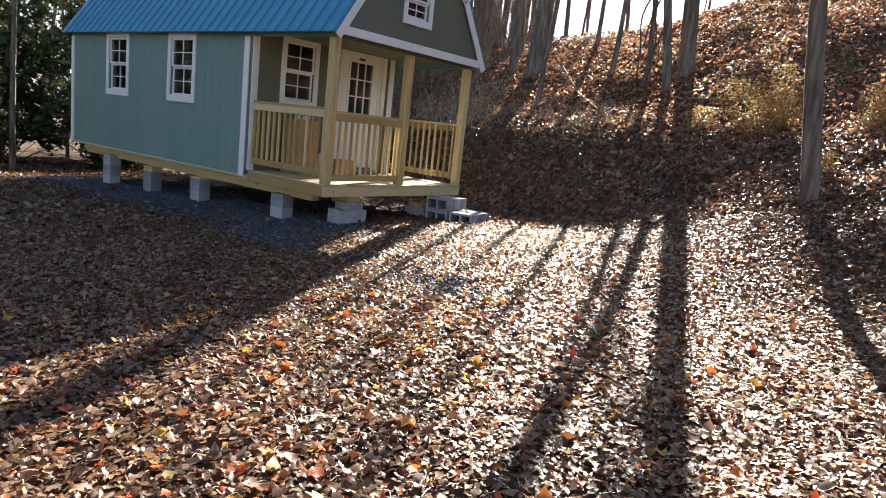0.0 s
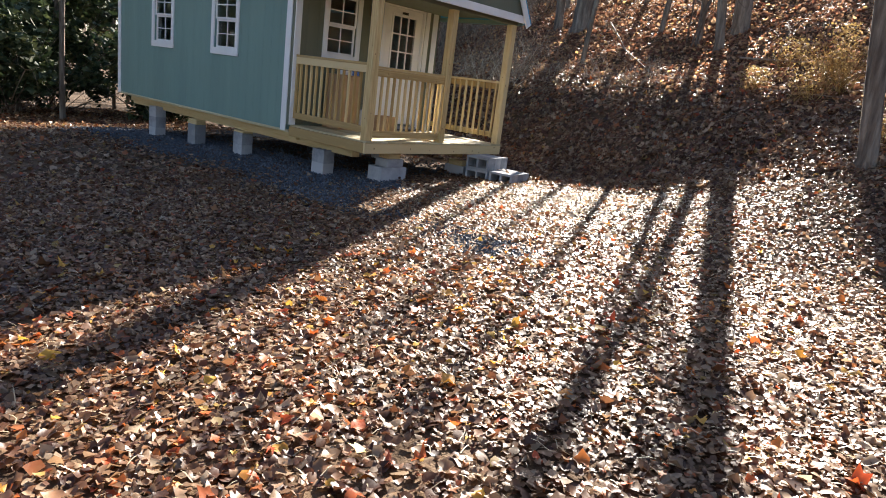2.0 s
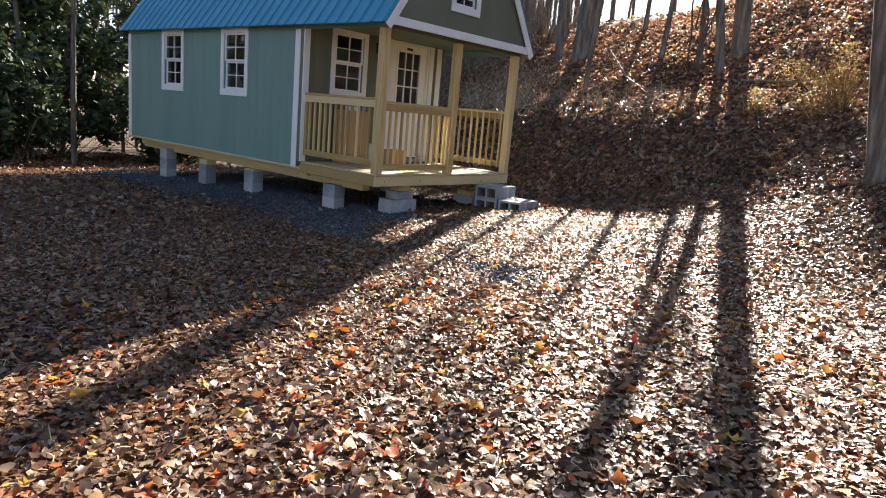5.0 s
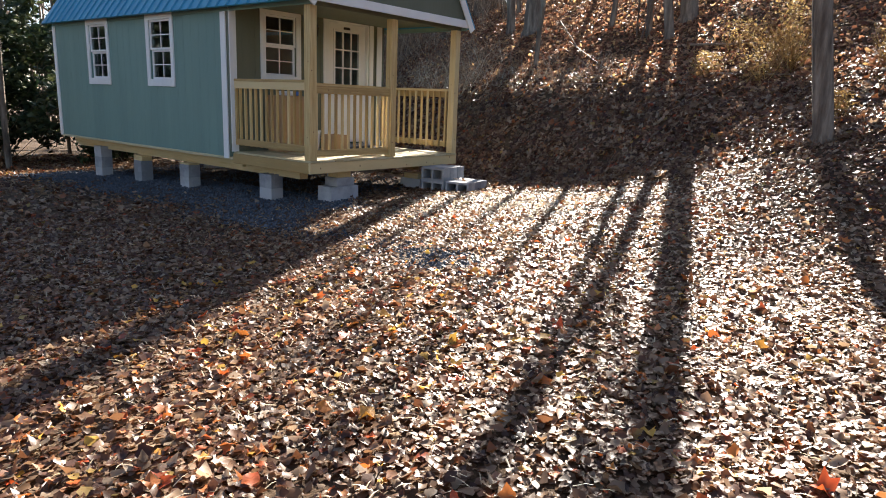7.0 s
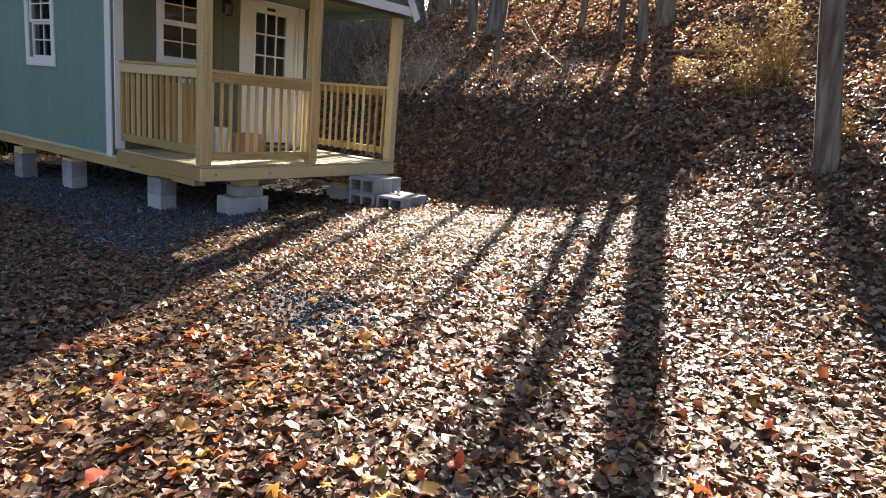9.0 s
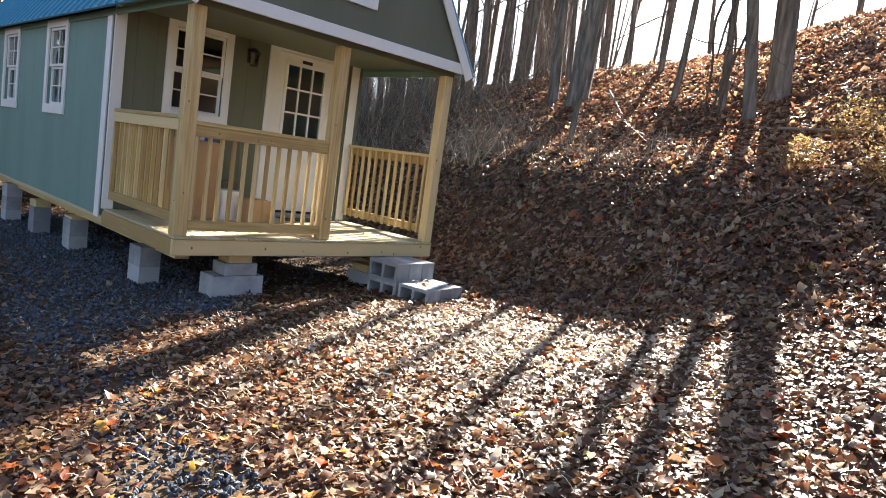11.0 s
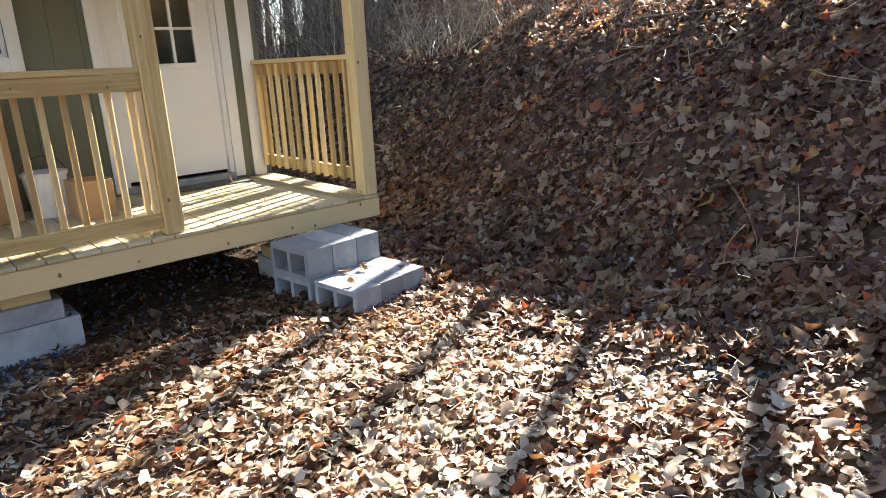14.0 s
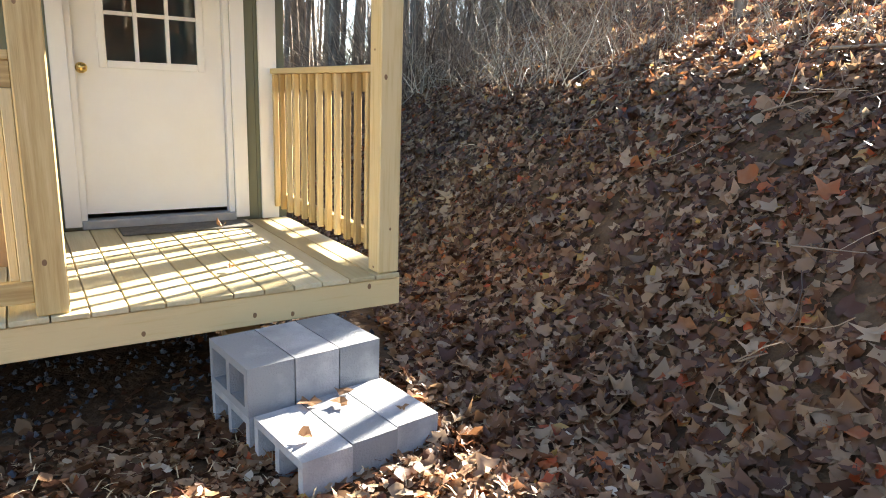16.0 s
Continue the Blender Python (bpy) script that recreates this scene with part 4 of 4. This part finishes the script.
# ---- gravel and leaves ----
def seg_dist(x, y, ax, ay, bx, by):
    f = np.clip(((x - ax) * (bx - ax) + (y - ay) * (by - ay)) / ((bx - ax) ** 2 + (by - ay) ** 2), 0, 1)
    return np.hypot(x - ax - f * (bx - ax), y - ay - f * (by - ay)), f


def gravel_amount(x, y):
    """1 on the gravel bed under and beside the cabin, fading out along its spill."""
    front = 0.45 - 0.65 / (1 + np.exp(-(y - 0.7) / 0.15))
    bed = 1 / (1 + np.exp((np.maximum.reduce([-7.9 - x, x - front, -1.0 + 0.15 * np.sin(x * 2) - y, y - 3.2])) / 0.12))
    d, f = seg_dist(x, y, 0.1, -0.9, 3.2, -1.12)
    spill = np.exp(-(d / (0.42 - 0.18 * f)) ** 2) * (1 - 0.45 * np.sin(f * 3.1) ** 2)
    d2, _ = seg_dist(x, y, 0.4, 0.3, 1.5, 0.3)
    d3, _ = seg_dist(x, y, 2.7, 2.35, 3.1, 2.45)
    heap = np.exp(-(((x - 3.13) / 0.42) ** 2 + ((y + 1.26) / 0.28) ** 2) ** 2)
    return np.clip(bed + spill + heap + 0.45 * np.exp(-(d2 / 0.35) ** 2) + 0.6 * np.exp(-(d3 / 0.16) ** 2), 0, 1)


g = np.random.default_rng(21)
n = 80000
sx, sy = g.uniform(-8.2, 3.7, n), g.uniform(-2.0, 3.4, n)
keep = g.random(n) < gravel_amount(sx, sy) * np.where((sy > 0.9) & (sx < 0), 0.16, 0.8)
sx, sy = sx[keep], sy[keep]
n = len(sx)
octa = np.array(((1, 0, 0), (-1, 0, 0), (0, 1, 0), (0, -1, 0), (0, 0, 1), (0, 0, -1.0)))
otri = np.array(((0, 2, 4), (2, 1, 4), (1, 3, 4), (3, 0, 4), (2, 0, 5), (1, 2, 5), (3, 1, 5), (0, 3, 5)))
v = octa[None] * g.uniform(0.6, 1.3, (n, 6, 1)) + g.normal(0, 0.15, (n, 6, 3))
R = turn_matrices(n, g, 0.9)
v = np.einsum("nij,nkj->nki", R, v * g.uniform(0.008, 0.019, (n, 1, 1)))
v += np.stack([sx, sy, height(sx, sy) + g.uniform(0.0, 0.016, n)], -1)[:, None]
tagged(new("gravel", np_mesh("gravel", v.reshape(-1, 3), (np.arange(n)[:, None, None] * 6 + otri[None]).reshape(-1, 3), M["gravel"])),
       "bluish grey crushed gravel under and beside the cabin", "gravel", kind="stuff")


def litter(name, count, x0, x1, y0, y1, size, points, seed, keep, label, tilt=0.38, lift=0.035, mat="leaf"):
    """Fallen leaves over a stretch of ground, thinned by keep(x, y)."""
    g = np.random.default_rng(seed)
    x, y = g.uniform(x0, x1, count), g.uniform(y0, y1, count)
    k = g.random(count) < keep(x, y)
    x, y = x[k], y[k]
    n = len(x)
    e = 0.05
    nx, ny = -(height(x + e, y) - height(x - e, y)) / (2 * e), -(height(x, y + e) - height(x, y - e)) / (2 * e)
    nrm = np.stack([nx, ny, np.ones(n)], -1)
    nrm /= np.linalg.norm(nrm, axis=1, keepdims=True)
    v, tris = leaf_fan(n, g, points, True)
    R = turn_matrices(n, g, tilt, nrm)
    s = size * np.exp(g.normal(0, 0.36, (n, 1, 1)).clip(-0.9, 0.62))
    v = np.einsum("nij,nkj->nki", R, v * s) + np.stack([x, y, height(x, y) + g.uniform(0.006, lift, n)], -1)[:, None]
    ob = new(name, np_mesh(name, v.reshape(-1, 3), tris, M[mat], True))
    return tagged(ob, label, "leaves", kind="stuff")


def indoors(x, y):
    return (x < 0.05) & (x > -7.5) & (y > 0) & (y < 3.05)


def near_keep(x, y):
    """Leaves thin out over gravel and under the cabin."""
    return np.clip(1 - 0.97 * gravel_amount(x, y), 0, 1) * np.where(indoors(x, y), 0.55, 1) * np.clip(0.95 + 0.5 * lumps(x * 1.4 + 3, y * 1.4 - 2), 0.35, 1)


litter("leaf_litter", 190000, -2.0, 9.0, -7.5, 3.0, 0.0275, 6, 41, near_keep, "thick brown fallen leaves covering the yard", 0.31, 0.03)
litter("leaf_litter", 4300, 1.5, 8.0, -6.0, 1.5, 0.032, 10, 49, lambda x, y: np.clip(1.1 - 0.28 * np.abs(x - 4.2) - 0.15 * np.abs(y + 3.0), 0.12, 1), "scattered bright orange and red fallen leaves", 0.34, 0.045, "leaf_bright")
# Pale leaves strewn where sun pools by the steps, painting its brightness.
litter("leaf_litter", 13000, 0.2, 4.6, -0.6, 3.3, 0.028, 7, 48, lambda x, y: np.exp(-((x - 2.2) / 1.15) ** 2 - ((y - 1.5) / 1.0) ** 2), "pale fallen leaves by the steps, sun glare put into their colour", 0.34, 0.045, "leaf_sunlit")
litter("leaf_litter", 86000, -6.5, 8.5, 2.5, 7.6, 0.040, 10, 42, lambda x, y: np.where((hill_d(x, y) > -0.7) & (hill_d(x, y) < 2.3) & ~indoors(x, y), np.clip(1.0 - 0.55 * ((lumps(x * 2.1 + 4, y * 2.1) > 0.30) & (hill_d(x, y) > 0.45)), 0, 1), 0.0), "brown fallen leaves covering the steep bank", 0.42, 0.05)
litter("leaf_litter", 88000, -8, 9, 4.3, 12.5, 0.040, 6, 43, lambda x, y: np.where(hill_d(x, y) > 2.0, 0.92, 0.0), "reddish brown fallen leaves on the upper hill", 0.55, 0.06, "leaf_up")
litter("leaf_litter", 40000, -16, -1.9, -9, 3.5, 0.042, 6, 44, near_keep, "dark brown fallen leaves beside the cabin", 0.45, 0.05)
litter("leaf_litter", 14000, 8.9, 20, -14, 13, 0.085, 6, 46, lambda x, y: np.full_like(x, 0.95), "brown fallen leaves at the edge of the yard", 0.45, 0.05)
litter("leaf_litter", 16000, -16, 8.9, -18, -7.4, 0.085, 6, 47, lambda x, y: np.full_like(x, 0.95), "brown fallen leaves at the edge of the clearing", 0.45, 0.05)
litter("leaf_litter", 12000, -14, 20, 12.4, 34, 0.09, 6, 45, lambda x, y: np.full_like(x, 0.8), "brown fallen leaves under distant woods", 0.7, 0.08)


# ---- things on the porch ----
carton = empty("cardboard_box", (-1.42, 0.76, DECK + 0.001))
tagged(carton, "tall brown cardboard box standing against the porch wall", "box")
part("body", box(-0.19, 0.19, -0.20, 0.20, 0.0, 0.80, 0.006), M["card"], carton)
part("flap", box(-0.188, -0.004, -0.198, 0.198, 0.801, 0.806, 0.001), M["card"], carton)
part("flap", box(0.004, 0.188, -0.198, 0.198, 0.801, 0.806, 0.001), M["card"], carton)
part("tape", box(-0.03, 0.03, -0.199, 0.199, 0.8065, 0.808, 0), M["bag"], carton, "pale packing tape")
pack = empty("paper_pack", (-1.40, 0.80, DECK + 0.81))
tagged(pack, "blue and white paper pack lying on a cardboard box", "pack")
part("body", box(-0.10, 0.10, 0.02, 0.15, 0, 0.06, 0.008), M["blue"], pack)
part("sleeve", box(-0.102, 0.102, -0.12, 0.018, 0, 0.062, 0.008), M["bag"], pack, "white paper sleeve")
bucket = empty("bucket", (-1.32, 1.14, DECK + 0.001))
tagged(bucket, "white plastic bucket with a wire handle on the deck", "bucket")
bm = bmesh.new()
bmesh.ops.create_cone(bm, cap_ends=True, segments=28, radius1=0.115, radius2=0.14, depth=0.30, matrix=Matrix.Translation((0, 0, 0.15)))
part("body", bm, M["bag"], bucket)
bm = bmesh.new()
bmesh.ops.create_cone(bm, cap_ends=True, segments=28, radius1=0.150, radius2=0.150, depth=0.025, matrix=Matrix.Translation((0, 0, 0.3005)))
part("lid", bm, M["bag"], bucket)
hp = [[(np.array((0, 0.145 * math.cos(a), 0.29 + 0.13 * math.sin(a))), 0.004) for a in np.linspace(0, math.pi, 14)]]
hv, hf = tubes(hp, 6)
ob = new("handle", np_mesh("handle", hv, hf, M["dark"], True))
ob.parent = bucket
small = empty("small_carton", (-1.02, 1.34, DECK + 0.001))
tagged(small, "small open tan cardboard carton on the deck", "box")
for b in ((-0.14, 0.14, -0.12, -0.114), (-0.14, 0.14, 0.114, 0.12), (-0.14, -0.134, -0.114, 0.114), (0.134, 0.14, -0.114, 0.114)):
    part("side", box(*b, 0.0, 0.26, 0.001), M["card"], small)
part("bottom", box(-0.134, 0.134, -0.114, 0.114, 0.0, 0.005, 0), M["card"], small)
# Dark sheet laid for the shade between the door and the lit boards.
door_mat = link("door_mat", box(PW + 0.07, PW + 0.30, 1.95, 2.72, DECK + 0.003, DECK + 0.014, 0.004), M["mat"])
tagged(door_mat, "thin dark strip on the deck boards, shade by the door put into colour", "door mat")

# knots in the pine
g = np.random.default_rng(77)


def knot(parent, m, r):
    if "k" not in proto:
        bmk = bmesh.new()
        bmesh.ops.create_cone(bmk, cap_ends=True, segments=10, radius1=1, radius2=0.85, depth=0.12, matrix=Matrix.Diagonal((1, 0.7, 1, 1)))
        proto["k"] = bpy.data.meshes.new("knot")
        bmk.to_mesh(proto["k"])
        bmk.free()
        proto["k"].materials.append(M["knot"])
    ob = new("knot", proto["k"])
    ob.parent = parent
    ob.matrix_basis = m @ Matrix.Diagonal((r, r, 0.012, 1))


FRONT, LEFT = Matrix.Rotation(radians(90), 4, "Y"), Matrix.Rotation(radians(90), 4, "X")
for a, b in POSTS:
    for z in (1.0, 1.75):
        zz = z + g.uniform(-0.12, 0.12)
        knot(cabin, pose(-0.0049, a + g.uniform(0.025, 0.075), zz) @ FRONT, g.uniform(0.008, 0.015))
        knot(cabin, pose(-0.055 + g.uniform(-0.025, 0.025), a + 0.0001, zz + g.uniform(-0.2, 0.2)) @ LEFT, g.uniform(0.007, 0.013))
for y in (0.28, 0.62, 0.93, 1.25):
    knot(cabin, pose(-0.0348, y + g.uniform(-0.1, 0.1), g.uniform(1.57, 1.63)) @ FRONT, g.uniform(0.007, 0.014))
for y in (0.3, 0.8, 1.3, 1.75, 2.2, 2.6, 2.9):
    knot(cabin, pose(0.0001, y + g.uniform(-0.15, 0.15), g.uniform(0.56, 0.65)) @ FRONT, g.uniform(0.008, 0.016))

# single leaves on the steps and the deck
for k, (x, y, z, c) in enumerate(((0.53, 2.36, 0.362, 0), (0.60, 2.46, 0.362, 0), (0.50, 2.52, 0.362, 0), (0.78, 2.24, 0.362, 0), (0.74, 2.66, 0.362, 0), (-1.52, 2.84, 0.701, 0), (-1.3, 2.5, 0.716, 0), (-0.35, 2.3, 0.701, 0))):
    ob = new("fallen_leaf", foliage("fallen_leaf", np.array(((0, 0, 0.018),)), 0.045, M["leaf"], 300 + k, 10, 0.15, True))
    ob.location = (x, y, z)
    tagged(ob, "single curled brown fallen leaf", "leaf", "stray leaves")


# dry straw among the leaves of the yard
g = np.random.default_rng(64)
n = 17000
sx, sy = g.uniform(-0.5, 8.5, n), g.uniform(-7, 3.2, n)
patch = 1.6 * np.exp(-(((sx - 2.2) / 1.4) ** 2 + ((sy - 1.0) / 1.5) ** 2)) + 0.25 + 0.25 * (lumps(sx * 0.5, sy * 0.5) > 0.2)
keep = (g.random(n) < patch) & (hill_d(sx, sy) < 0.2) & ~indoors(sx, sy)
sx, sy = sx[keep], sy[keep]
n = len(sx)
ln, a, up = g.uniform(0.03, 0.085, n), g.uniform(0, 2 * np.pi, n), np.abs(g.normal(0.10, 0.2, n))
base = np.stack([sx, sy, height(sx, sy) + g.uniform(0.01, 0.045, n)], -1)
dirn = np.stack([np.cos(a), np.sin(a), up], -1) * ln[:, None]
side = np.stack([-np.sin(a), np.cos(a), np.zeros(n)], -1) * 0.0022
bend = base + dirn * 0.55 + np.array((0, 0, 1.0)) * (ln * 0.1)[:, None]
v = np.stack([base - side, base + side, bend + side, bend - side, base + dirn], 1)
t5 = np.array(((0, 1, 2), (0, 2, 3), (3, 2, 4)))
M["straw"] = ramp_mat("straw", [(0.1, (0.30, 0.22, 0.12)), (0.6, (0.48, 0.38, 0.23)), (1.0, (0.60, 0.50, 0.33))], scale=6, rough=0.5, bump=0, per="island")
tagged(new("dry_straw", np_mesh("dry_straw", v.reshape(-1, 3), (np.arange(n)[:, None, None] * 5 + t5[None]).reshape(-1, 3), M["straw"])),
       "pale dry straw and grass between the fallen leaves", "straw", kind="stuff")
